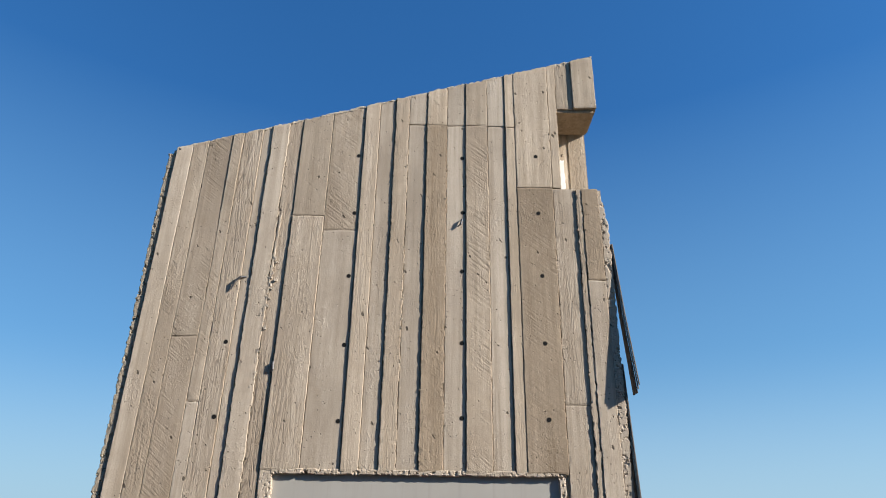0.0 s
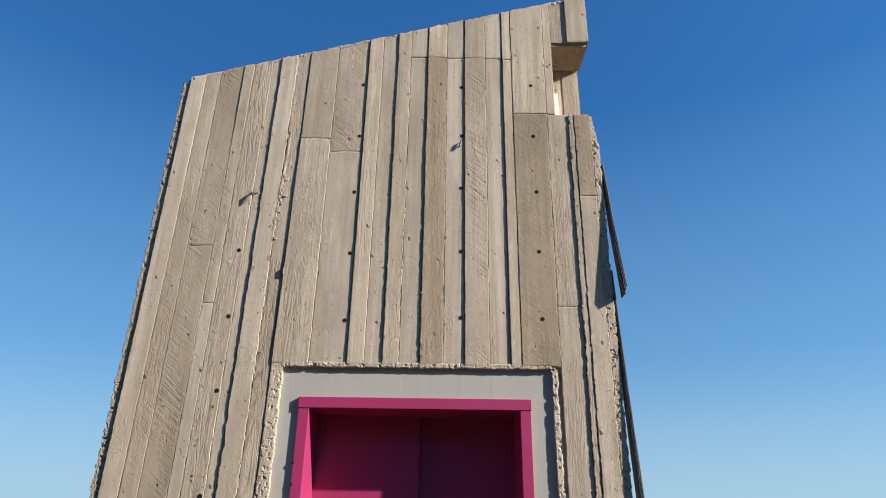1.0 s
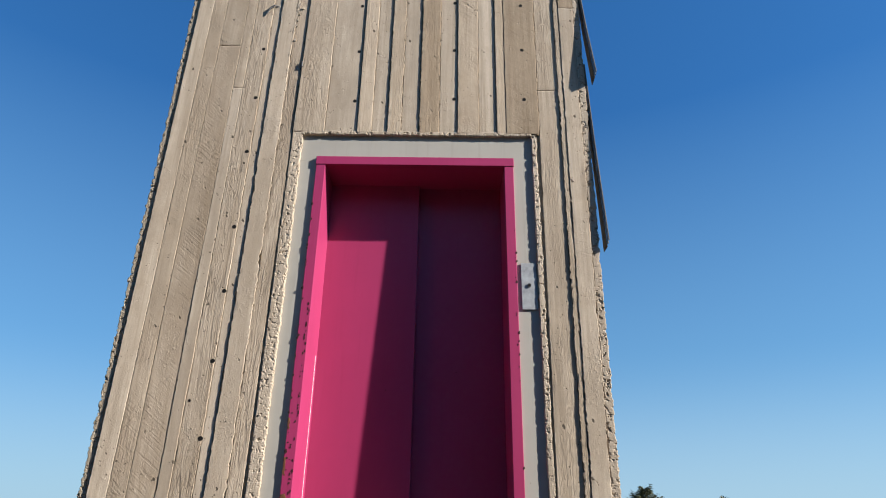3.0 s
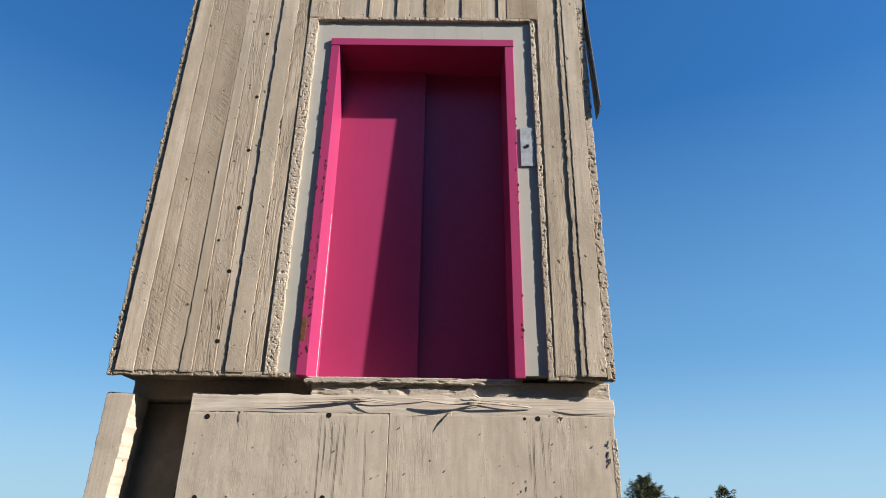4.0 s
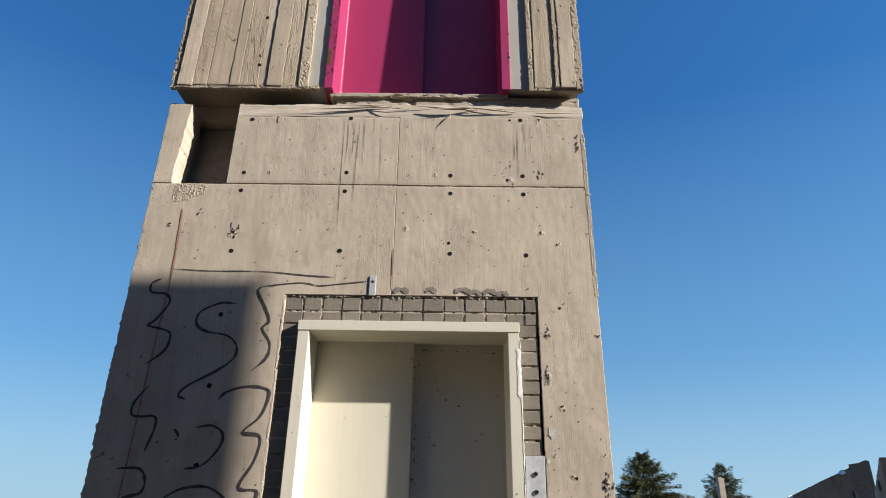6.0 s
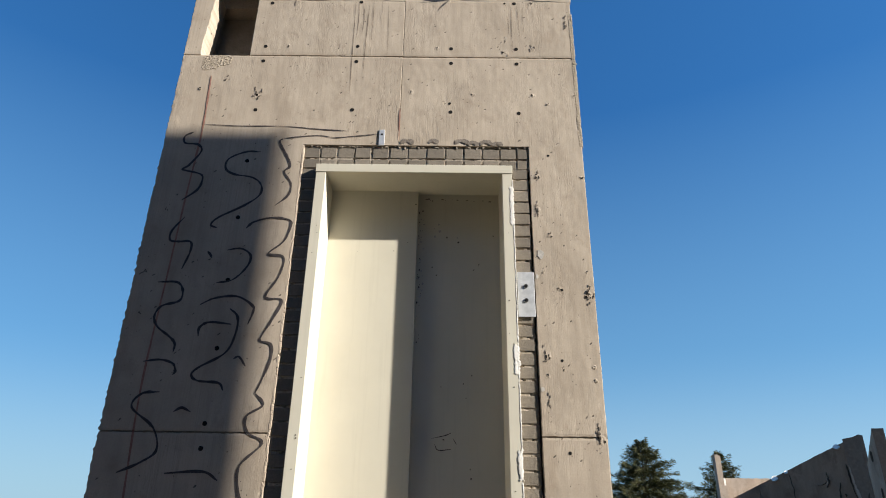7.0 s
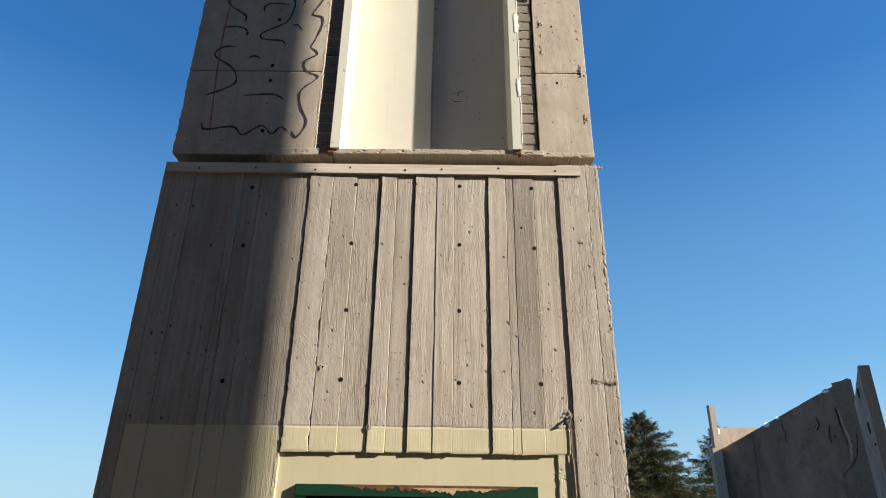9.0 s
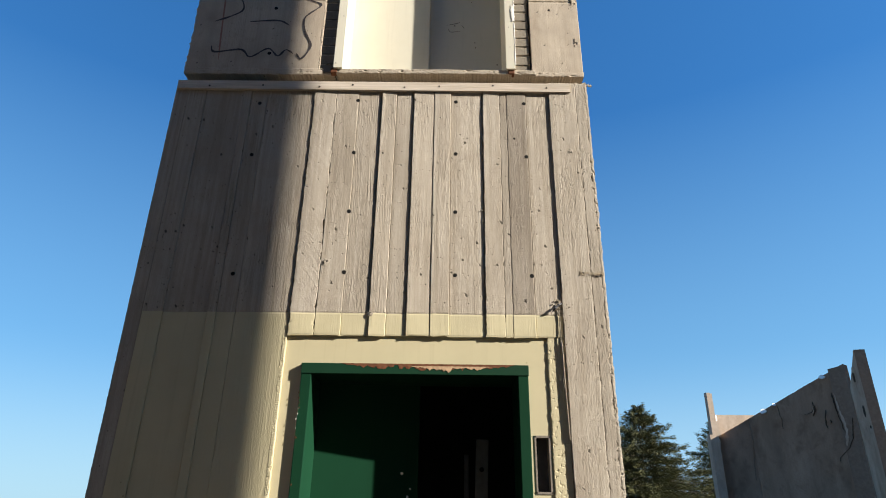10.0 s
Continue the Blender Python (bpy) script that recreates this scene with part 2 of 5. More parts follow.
def rough_concrete(name, base=(0.40, 0.34, 0.26), lumps=75.0, depth=0.006, vary=0.0):
    m = Nodes(name, 0.95)
    big = m.noise(m.place((1, 1, 1)), lumps, 5.0, 0.7)
    cells = m.voronoi(m.place((1, 1, 1)), lumps * 1.6)
    cloud = m.noise(m.place((1, 1, 1)), 5.0, 3.0)
    col = m.mix(m.ramp(big, 0.35, 0.65, 0.5, 0.0), rgb(*base), rgb(base[0] * 0.5, base[1] * 0.48, base[2] * 0.45))
    col = m.mix(m.ramp(cloud, 0.4, 0.7, 0.0, 0.4), col, rgb(base[0] * 0.75, base[1] * 0.74, base[2] * 0.72))
    col = m.mix(m.ramp(m.info, 0.0, 1.0, 0.0, vary), col, rgb(base[0] * 0.55, base[1] * 0.55, base[2] * 0.55))
    h = m.math("ADD", big, m.math("MULTIPLY", cells, 0.15))
    return m.done(col, m.bump(h, 0.8, depth))


def paint(name, base, rough=0.45, dirt=0.25, rust=0.0, grain=0.0, gloss=0.4):
    m = Nodes(name, rough)
    m.bsdf.inputs["Specular IOR Level"].default_value = gloss
    cloud = m.noise(m.place((1, 1, 1)), 3.0, 4.0, 0.6)
    run = m.noise(m.place((30, 30, 1.3)), 1.0, 4.0, 0.6)
    fine = m.noise(m.place((1, 1, 1)), 190.0, 2.0, 0.6)
    spots = m.ramp(m.voronoi(m.place((1, 1, 1)), 9.0), 0.02, 0.05, 1.0, 0.0)
    few = m.ramp(m.noise(m.place((1, 1, 1)), 3.0, 2.0), 0.52, 0.58)
    spots = m.math("MULTIPLY", spots, few)
    b = base
    col = m.mix(m.ramp(cloud, 0.35, 0.75, 0.0, dirt * 1.3), rgb(*b), rgb(b[0] * 0.72, b[1] * 0.7, b[2] * 0.68))
    col = m.mix(m.ramp(run, 0.55, 0.8, 0.0, dirt), col, rgb(b[0] * 0.6, b[1] * 0.58, b[2] * 0.55))
    col = m.mix(m.math("MULTIPLY", spots, 0.7), col, rgb(b[0] * 0.35, b[1] * 0.33, b[2] * 0.3))
    if rust:
        peel = m.noise(m.place((1.0, 1.0, 1.6)), 9.0, 6.0, 0.65)
        col = m.mix(m.ramp(peel, 0.62 - rust, 0.64 - rust), col, rgb(0.23, 0.09, 0.045))
        col = m.mix(m.ramp(peel, 0.70 - rust, 0.71 - rust), col, rgb(0.55, 0.42, 0.28))
    h = m.math("ADD", m.math("MULTIPLY", cloud, 1.0), m.math("MULTIPLY", fine, 0.06))
    if grain:
        h = m.math("ADD", h, m.math("MULTIPLY", m.noise(m.place((80, 80, 4.0)), 1.0, 5.0, 0.65, 0.9), grain))
    return m.done(col, m.bump(h, 0.25 + 0.6 * (grain > 0), 0.004))


def wood(name, base=(0.64, 0.57, 0.49)):
    m = Nodes(name, 0.8)
    grain = m.noise(m.place((2.0, 60, 60)), 1.0, 5.0, 0.65, 0.8)
    cloud = m.noise(m.place((1, 1, 1)), 4.0, 3.0)
    knots = m.ramp(m.voronoi(m.place((0.6, 1, 1)), 3.0), 0.03, 0.1, 0.8, 0.0)
    col = m.mix(m.ramp(grain, 0.35, 0.7), rgb(*base), rgb(base[0] * 0.62, base[1] * 0.58, base[2] * 0.52))
    col = m.mix(m.ramp(cloud, 0.4, 0.7, 0.0, 0.4), col, rgb(base[0] * 0.7, base[1] * 0.7, base[2] * 0.7))
    col = m.mix(knots, col, rgb(0.12, 0.08, 0.05))
    return m.done(col, m.bump(grain, 0.5, 0.003))


def upright_wood(name, base):
    m = Nodes(name, 0.8)
    grain = m.noise(m.place((60, 60, 2.0)), 1.0, 5.0, 0.65, 0.8)
    col = m.mix(m.ramp(grain, 0.35, 0.7), rgb(*base), rgb(base[0] * 0.55, base[1] * 0.52, base[2] * 0.5))
    return m.done(col, m.bump(grain, 0.6, 0.003))


def plain(name, base, rough=0.8, metal=0.0, vary=0.3, scale=20.0):
    m = Nodes(name, rough, metal)
    n = m.noise(m.place((1, 1, 1)), scale, 4.0, 0.6)
    col = m.mix(m.ramp(n, 0.3, 0.7), rgb(*base), rgb(base[0] * (1 - vary), base[1] * (1 - vary), base[2] * (1 - vary)))
    return m.done(col, m.bump(n, 0.3, 0.003))


def foliage(name, base):
    m = Nodes(name, 0.7)
    isl = m.tree.nodes.new("ShaderNodeNewGeometry").outputs["Random Per Island"]
    col = m.mix(isl, rgb(base[0] * 0.7, base[1] * 0.75, base[2] * 0.75), rgb(base[0] * 1.25, base[1] * 1.2, base[2] * 1.1))
    return m.done(col)


BOARD = board_concrete("board_marked_concrete", grime=0.5)
BOARD_PALE = board_concrete("smooth_board_marked_concrete", (0.53, 0.457, 0.365), 0.09, 0.05, 0.35, grime=0.3)
BOARD_DARK = board_concrete("dark_board_marked_concrete", (0.42, 0.338, 0.245), 0.08, 1.2, 0.9, grime=1.0, bite=0.5)
BOARD_SAWN = board_concrete("sawn_board_marked_concrete", (0.49, 0.412, 0.318), 0.06, 1.2, 0.6, grime=1.0, bite=1.0)
BOARD_GRAIN = board_concrete("grained_board_marked_concrete", (0.515, 0.437, 0.342), 0.08, 0.0, 1.7, -0.2, grime=0.4)
LOW_SAWN = board_concrete("grey_sawn_concrete", (0.485, 0.437, 0.375), 0.06, 1.2, 0.7, 0.45, -52, 48, bite=0.5)
LOW_GRAIN = board_concrete("grey_grained_concrete", (0.395, 0.350, 0.297), 0.06, 0.0, 2.0, -0.2)
BOARD_LOW = board_concrete("grey_board_marked_concrete", (0.478, 0.428, 0.362), 0.11, 0.10, 1.15, grime=-0.4)
SMOOTH = smooth_concrete("panel_formed_concrete")
ROUGH = rough_concrete("broken_concrete")
PATCH = rough_concrete("hacked_concrete", (0.46, 0.40, 0.32), 70.0, 0.012)
MORTAR = rough_concrete("mortar", (0.45, 0.395, 0.325), 70.0, 0.003)
CEMENT = paint("grey_cement", (0.38, 0.37, 0.335), 0.85, 0.3)
YELLOW_GRAIN = paint("yellow_paint_on_board_marks", (0.52, 0.468, 0.31), 0.7, 0.3, 0.0, 1.3)
YELLOW_SOFT = paint("yellow_paint_on_faint_board_marks", (0.52, 0.468, 0.31), 0.7, 0.3, 0.0, 0.35)
YELLOW = paint("yellow_paint", (0.52, 0.468, 0.31), 0.7, 0.25)
PINK = paint("pink_paint", (0.345, 0.034, 0.116), 0.42, 0.25)
CREAM = paint("cream_paint", (0.63, 0.607, 0.511), 0.6, 0.2, gloss=0.2)
GREEN = paint("green_paint", (0.007, 0.040, 0.020), 0.55, 0.35, gloss=0.08)
GREEN_RUST = paint("peeling_green_paint", (0.008, 0.041, 0.021), 0.5, 0.35, gloss=0.2)
BRICK = rough_concrete("grey_brick", (0.27, 0.24, 0.20), 80.0, 0.004, 0.7)
TIMBER = wood("pale_timber")
# LATH holds the shade of the first lath's face in its colour
LATH = upright_wood("shaded_lath", (0.05, 0.043, 0.038))
LATH_PALE = upright_wood("greyed_lath", (0.27, 0.235, 0.20))
SPLINTER = wood("splintered_timber", (0.52, 0.46, 0.38))
HOLE = plain("dark_hole", (0.012, 0.011, 0.010), 0.9, 0.0, 0.5, 60.0)
STEEL = plain("galvanised_steel", (0.66, 0.69, 0.72), 0.5, 0.5, 0.25, 25.0)
DULLSTEEL = plain("dull_galvanised_steel", (0.40, 0.425, 0.45), 0.6, 0.2, 0.35, 25.0)
RUSTY = plain("rusty_steel", (0.20, 0.085, 0.045), 0.85, 0.3, 0.5, 45.0)
CHIP = plain("bare_chipped_steel", (0.055, 0.022, 0.020), 0.8, 0.0, 0.5, 60.0)
RUST_PALE = plain("flaking_primer", (0.58, 0.40, 0.25), 0.75, 0.0, 0.5, 55.0)
GREYPAINT = plain("grey_steel_paint", (0.15, 0.15, 0.155), 0.6, 0.0, 0.3, 20.0)
DARKSTEEL = plain("dark_steel", (0.10, 0.10, 0.105), 0.55, 0.6, 0.35, 20.0)
WHITE = plain("white_sealant", (0.85, 0.84, 0.80), 0.7, 0.0, 0.1, 15.0)
SPRAY = plain("dark_spray_paint", (0.085, 0.074, 0.076), 0.75, 0.0, 0.5, 30.0)
FILLER = plain("pale_filler", (0.58, 0.56, 0.52), 0.85, 0.0, 0.4, 40.0)
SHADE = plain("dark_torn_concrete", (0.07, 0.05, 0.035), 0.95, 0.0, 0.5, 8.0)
REDCHALK = plain("red_marking_paint", (0.42, 0.23, 0.18), 0.85, 0.0, 0.45, 30.0)
DRIP = plain("dark_drip_stain", (0.10, 0.083, 0.068), 0.85, 0.0, 0.4, 30.0)
SMEAR = plain("grey_smear", (0.27, 0.235, 0.20), 0.85, 0.0, 0.5, 90.0)
SHAFT_DARK = plain("shaft_darkness", (0.012, 0.013, 0.012), 0.8, 0.0, 0.5, 12.0)
SHAFT = rough_concrete("shaft_concrete", (0.30, 0.265, 0.22), 14.0, 0.01)
FARWALL = smooth_concrete("weathered_wall_concrete", (0.38, 0.325, 0.265))
# ochre of the added unseen walls, picked for the warm light they return
FILLWALL = smooth_concrete("ochre_fill", (0.315, 0.24, 0.178))
# RUIN, RUIN_MID and RUIN_LIT: one concrete, toned for shade, bounce and sun
RUIN = ruin_concrete("shaded_weathered_concrete", (0.30, 0.21, 0.15))
RUIN_DARK = ruin_concrete("darker_weathered_concrete", (0.235, 0.165, 0.12))
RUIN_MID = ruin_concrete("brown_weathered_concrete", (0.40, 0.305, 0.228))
RUIN_LIT = smooth_concrete("sunlit_weathered_concrete", (0.46, 0.375, 0.30))
# mossy tone that also holds the shade on the ruin's near ends
FARPIER = rough_concrete("mossy_shaded_concrete", (0.25, 0.185, 0.14), 9.0, 0.02)
NEEDLES = foliage("spruce_needles", (0.080, 0.080, 0.031))
BARK = plain("bark", (0.10, 0.075, 0.055), 0.9, 0.0, 0.5, 12.0)
SOIL = plain("dry_grass_and_gravel", (0.165, 0.128, 0.084), 0.95, 0.0, 0.45, 1.5)

# ---- helpers ----


def box(bm, x0, x1, y0, y1, z0, z1, bend=None):
    """An upright box; bend moves each corner."""
    vs = []
    for x in (x0, x1):
        for y in (y0, y1):
            for z in (z0, z1):
                p = Vector((x, y, z))
                vs.append(bm.verts.new(bend(p) if bend else p))
    for f in ((0, 1, 3, 2), (4, 6, 7, 5), (0, 4, 5, 1), (2, 3, 7, 6), (0, 2, 6, 4), (1, 5, 7, 3)):
        bm.faces.new([vs[i] for i in f])
    return vs


def soft_box(bm, x0, x1, y0, y1, z0, z1, r=0.004, bend=None):
    """A box with chamfered edges."""
    sub = bmesh.new()
    box(sub, x0, x1, y0, y1, z0, z1)
    bmesh.ops.bevel(sub, geom=sub.edges[:], offset=r, segments=2, affect="EDGES", profile=0.6)
    merge(bm, sub, bend)


def merge(bm, sub, bend=None):
    made = {}
    for v in sub.verts:
        made[v] = bm.verts.new(bend(v.co.copy()) if bend else v.co)
    for f in sub.faces:
        bm.faces.new([made[v] for v in f.verts])
    sub.free()


def mesh_of(name, bm, material):
    bmesh.ops.recalc_face_normals(bm, faces=bm.faces[:])
    me = bpy.data.meshes.new(name)
    bm.to_mesh(me)
    bm.free()
    me.materials.append(material)
    return me


def thing(name, bm, material, label, category, kind="", group=""):
    return tagged(new(name, mesh_of(name, bm, material)), label, category, group, kind)


def base(name, at, label, category, kind="", group=""):
    ob = new(name)
    ob.location = at
    ob.empty_display_size = 0.1
    return tagged(ob, label, category, group, kind)


def under(ob, parent):
    ob.parent = parent
    m, p = Matrix.Identity(4), parent
    while p is not None:
        m = m @ p.matrix_basis.inverted() if p.parent is None else m
        p = p.parent
    ob.matrix_parent_inverse = m
    return ob


def part(name, bm, material, parent, label=""):
    return tagged(under(new(name, mesh_of(name, bm, material)), parent), label)


def wob(x, y, z):
    return noise.noise(Vector((x, y, z)))


def ragged(bm, x0, x1, z0, z1, front, back, rough_l=0.003, rough_r=0.003, rough_b=0.002, rough_t=0.002, seed=0.0, bend=None, step=0.009, lump=0.0010, tilt=0.0, joined="", push=lambda z: 0.0, mid=0.06):
    """A board-shaped slab with worn, uneven edges and a slightly wavy face. z1 may be a function of x."""
    top = z1 if callable(z1) else (lambda x: z1)
    n = max(2, int((top((x0 + x1) / 2) - z0) / step))
    inset = min(0.018, (x1 - x0) * 0.25)
    mids = max(1, int((x1 - x0 - 2 * inset) / mid))
    cols = [x0, x0 + inset * 0.14] + [x0 + inset + (x1 - x0 - 2 * inset) * i / mids for i in range(mids + 1)] + [x1 - inset * 0.14, x1]
    grid, behind = [], []
    for j in range(n + 1):
        line, rear = [], []
        for i, x in enumerate(cols):
            z = z0 + (top(x) - z0) * j / n
            if j == 0:
                z += rough_b * (0.6 * wob(x * 23, seed, 4.1) + 1.5 * wob(x * 71, seed, 9.3))
            if j == n:
                z += rough_t * (0.6 * wob(x * 23, seed, 14.1) + 1.5 * wob(x * 71, seed, 3.3))
            dx = dy = 0.0
            if i < 2:
                w = 0.35 * wob(z * 9, seed, 1.7) + 0.5 * wob(z * 37, seed, 1.9) + 0.7 * wob(z * 90, seed, 2.9) + 1.6 * max(0, wob(z * 11, seed, 8.2) - 0.35)
                dx = rough_l * w * (1 if i == 0 else 0.7)
            if i > len(cols) - 3:
                w = 0.35 * wob(z * 9, seed, 5.7) + 0.5 * wob(z * 37, seed, 5.9) + 0.7 * wob(z * 90, seed, 6.9) - 1.6 * max(0, wob(z * 11, seed, 3.2) - 0.35)
                dx = rough_r * w * (1 if i == len(cols) - 1 else 0.7)
            if i in (0, len(cols) - 1) or (j == 0 and "b" not in joined) or (j == n and "t" not in joined):
                dy = 0.0012 + 0.3 * (rough_l if i == 0 else rough_r) * abs(wob(z * 40, x * 40, seed))
            if i < 2 or i > len(cols) - 3:
                dy += min(0.6 * abs(back - front), 0.45 * (rough_l if i < 2 else rough_r) * max(0.0, wob(z * 55, seed, 6.6) + 0.5 * wob(z * 21, seed, 2.6) - 0.12))
            dy += push(z) + lump * (wob(x * 8, z * 5, seed) + 0.7 * wob(x * 30, z * 14, seed))
            p = Vector((x + dx, front + dy + tilt * (x - x0) / (x1 - x0), z))
            q = Vector((x + dx, back, z))
            line.append(bm.verts.new(bend(p) if bend else p))
            rear.append(bm.verts.new(bend(q) if bend else q))
        grid.append(line)
        behind.append(rear)
    m = len(cols)
    for j in range(n):
        for i in range(m - 1):
            bm.faces.new((grid[j][i], grid[j][i + 1], grid[j + 1][i + 1], grid[j + 1][i]))
        bm.faces.new((grid[j][0], grid[j + 1][0], behind[j + 1][0], behind[j][0]))
        bm.faces.new((grid[j][m - 1], behind[j][m - 1], behind[j + 1][m - 1], grid[j + 1][m - 1]))
    for i in range(m - 1):
        bm.faces.new((grid[0][i], behind[0][i], behind[0][i + 1], grid[0][i + 1]))
        bm.faces.new((grid[n][i], grid[n][i + 1], behind[n][i + 1], behind[n][i]))


def rubble(bm, x0, x1, z0, z1, front, back, amp, seed, cell=0.013, step=0.004, rag=(0.004, 0.004), ragz=(0.003, 0.003), bend=None, flat=0.09, long=1.0, deep=0.17):
    """A strip of broken concrete: uneven chips and hollows between ragged edges."""
    nx, nz = max(3, round((x1 - x0) / step)), max(3, round((z1 - z0) / step))
    grid, behind = [], []
    for j in range(nz + 1):
        line, rear = [], []
        for i in range(nx + 1):
            u, v = i / nx, j / nz
            x, z = x0 + (x1 - x0) * u, z0 + (z1 - z0) * v
            le = rag[0] * (0.8 * wob(z * 25, seed, 0.3) + 0.8 * wob(z * 120, seed, 1.3))
            ri = rag[1] * (0.8 * wob(z * 25, seed, 2.3) + 0.8 * wob(z * 120, seed, 3.3))
            lo = ragz[0] * (wob(x * 25, seed, 4.3) + 0.8 * wob(x * 85, seed, 5.3))
            hi = ragz[1] * (wob(x * 25, seed, 6.3) + 0.8 * wob(x * 85, seed, 7.3))
            px, pz = x + le * (1 - u) + ri * u, z + lo * (1 - v) + hi * v
            at = Vector((px / cell / long, seed * 5.1, pz / cell))
            gaps, cores = noise.voronoi(at)
            hollow = noise.noise(at * 0.8) + 0.7 * noise.noise(at * 2.1)
            d = flat * (0.5 * noise.noise(cores[0] * 3.7) + 0.6 * (0.45 - (gaps[1] - gaps[0]))) + 0.15 * noise.noise(at * 2.6) + 2.6 * max(0.0, hollow - deep)
            if i in (0, nx) or j in (0, nz):
                d += 0.5
            p, q = Vector((px, min(back - 0.001, front + amp * d), pz)), Vector((px, back, pz))
            line.append(bm.verts.new(bend(p) if bend else p))
            rear.append(bm.verts.new(bend(q) if bend else q) if i in (0, nx) or j in (0, nz) else None)
        grid.append(line)
        behind.append(rear)
    for j in range(nz):
        for i in range(nx):
            bm.faces.new((grid[j][i], grid[j][i + 1], grid[j + 1][i + 1], grid[j + 1][i]))
        for i in (0, nx):
            bm.faces.new((grid[j][i], grid[j + 1][i], behind[j + 1][i], behind[j][i]))
    for i in range(nx):
        for j in (0, nz):
            bm.faces.new((grid[j][i], behind[j][i], behind[j][i + 1], grid[j][i + 1]))


def flake(bm, x, y, z, w, h, seed, depth=0.002):
    """A thin ragged patch on a wall."""
    rim = []
    for i in range(11):
        a = 2 * math.pi * i / 11
        k = 1 + 0.55 * wob(i * 1.7, seed * 3.1, z * 9)
        rim.append(bm.verts.new((x + w * k * math.cos(a), y, z + h * k * math.sin(a))))
    rear = [bm.verts.new((v.co.x, y + depth, v.co.z)) for v in rim]
    bm.faces.new(rim)
    for i in range(11):
        k = (i + 1) % 11
        bm.faces.new((rim[i], rear[i], rear[k], rim[k]))


def disc(bm, x, y, z, r, depth=0.004, sides=10, seed=0.0, jag=0.15):
    """A shallow round plug that faces the viewer's side of the wall."""
    rim = [bm.verts.new((x + r * (1 + jag * wob(i * 1.37, seed * 3.1, z * 9)) * math.cos(2 * math.pi * i / sides), y, z + r * math.sin(2 * math.pi * i / sides))) for i in range(sides)]
    rear = [bm.verts.new((v.co.x, y + depth, v.co.z)) for v in rim]
    bm.faces.new(rim)
    for i in range(sides):
        k = (i + 1) % sides
        bm.faces.new((rim[i], rear[i], rear[k], rim[k]))


def crumbs(bm, spots, size, seed):
    """Small broken chips: flat angular blocks turned at random."""
    rnd = random.Random(seed)
    for x, y, z in spots:
        r = size * rnd.uniform(0.35, 1.25)
        a, long = rnd.uniform(0, math.pi), rnd.uniform(0.6, 1.5)
        ca, sa = math.cos(a), math.sin(a)

        def turn(p):
            u, v, w = p.x * long * rnd.uniform(0.5, 1.1), p.y * rnd.uniform(0.3, 0.7), p.z / long * rnd.uniform(0.5, 1.1)
            return Vector((x + u * ca - w * sa, y + v, z + u * sa + w * ca))

        box(bm, -r, r, -r, r, -r, r, turn)


def ribbon(bm, points, width, y, taper=True, steps=7):
    """A painted stroke: a thin strip along a smooth line of (x, z) points."""
    pts = [Vector((p[0], 0, p[1])) for p in points]
    pts = [pts[0] * 2 - pts[1]] + pts + [pts[-1] * 2 - pts[-2]]
    line = []
    for a, b, c, d in zip(pts, pts[1:], pts[2:], pts[3:]):
        for k in range(steps):
            t = k / steps
            line.append(0.5 * ((2 * b) + (c - a) * t + (2 * a - 5 * b + 4 * c - d) * t * t + (3 * b - a - 3 * c + d) * t ** 3))
    line.append(pts[-2])
    prev = None
    for k, p in enumerate(line):
        way = (line[min(k + 1, len(line) - 1)] - line[max(k - 1, 0)]).normalized()
        side = Vector((-way.z, 0, way.x))
        w = width * (0.75 + 0.5 * wob(k * 0.35, points[0][0] * 9, points[0][1] * 7))
        if taper:
            w *= min(1.0, 0.35 + k * 0.2, 0.35 + (len(line) - 1 - k) * 0.2)
        now = [bm.verts.new(p + side * w / 2 + Vector((0, y, 0))), bm.verts.new(p - side * w / 2 + Vector((0, y, 0)))]
        if prev:
            bm.faces.new((prev[0], prev[1], now[1], now[0]))
        prev = now


# ---- ground ----
bm = bmesh.new()
G = 60
for i in range(G + 1):
    for j in range(G + 1):
        u, v = i / G * 2 - 1, j / G * 2 - 1
        x, y = 900 * u ** 3, 900 * v ** 3
        bm.verts.new((x, y, -0.15 - 0.0009 * max(0, math.hypot(x, y) - 12) + 0.05 * wob(x * 0.2, y * 0.2, 0) * (math.hypot(x, y) > 4)))
bm.verts.ensure_lookup_table()
for i in range(G):
    for j in range(G):
        a = i * (G + 1) + j
        bm.faces.new([bm.verts[k] for k in (a, a + G + 1, a + G + 2, a + 1)])
thing("ground", bm, SOIL, "dry grass and gravel ground round the tower", "ground", "structure")

# ---- the tower: three stacked sections of a lift shaft ----
LEFT, RIGHT = -1.535, 1.045
BACK = 2.35


def roof_z(x):
    return 11.90 + (x + 1.52) * (12.625 - 11.90) / 2.58


def lean(p):
    """The top section widens a little to its left towards the bottom."""
    if p.x < -0.71:
        return p + Vector((-0.0065 * (10.7 - p.z), 0, 0))
    if p.x > 0.72:
        return p + Vector((-0.0055 * (10.7 - p.z), 0, 0))
    return p


def slanted(p):
    q = lean(p)
    if p.z > 12.3:
        q.z = roof_z(p.x) - 0.004
    return q


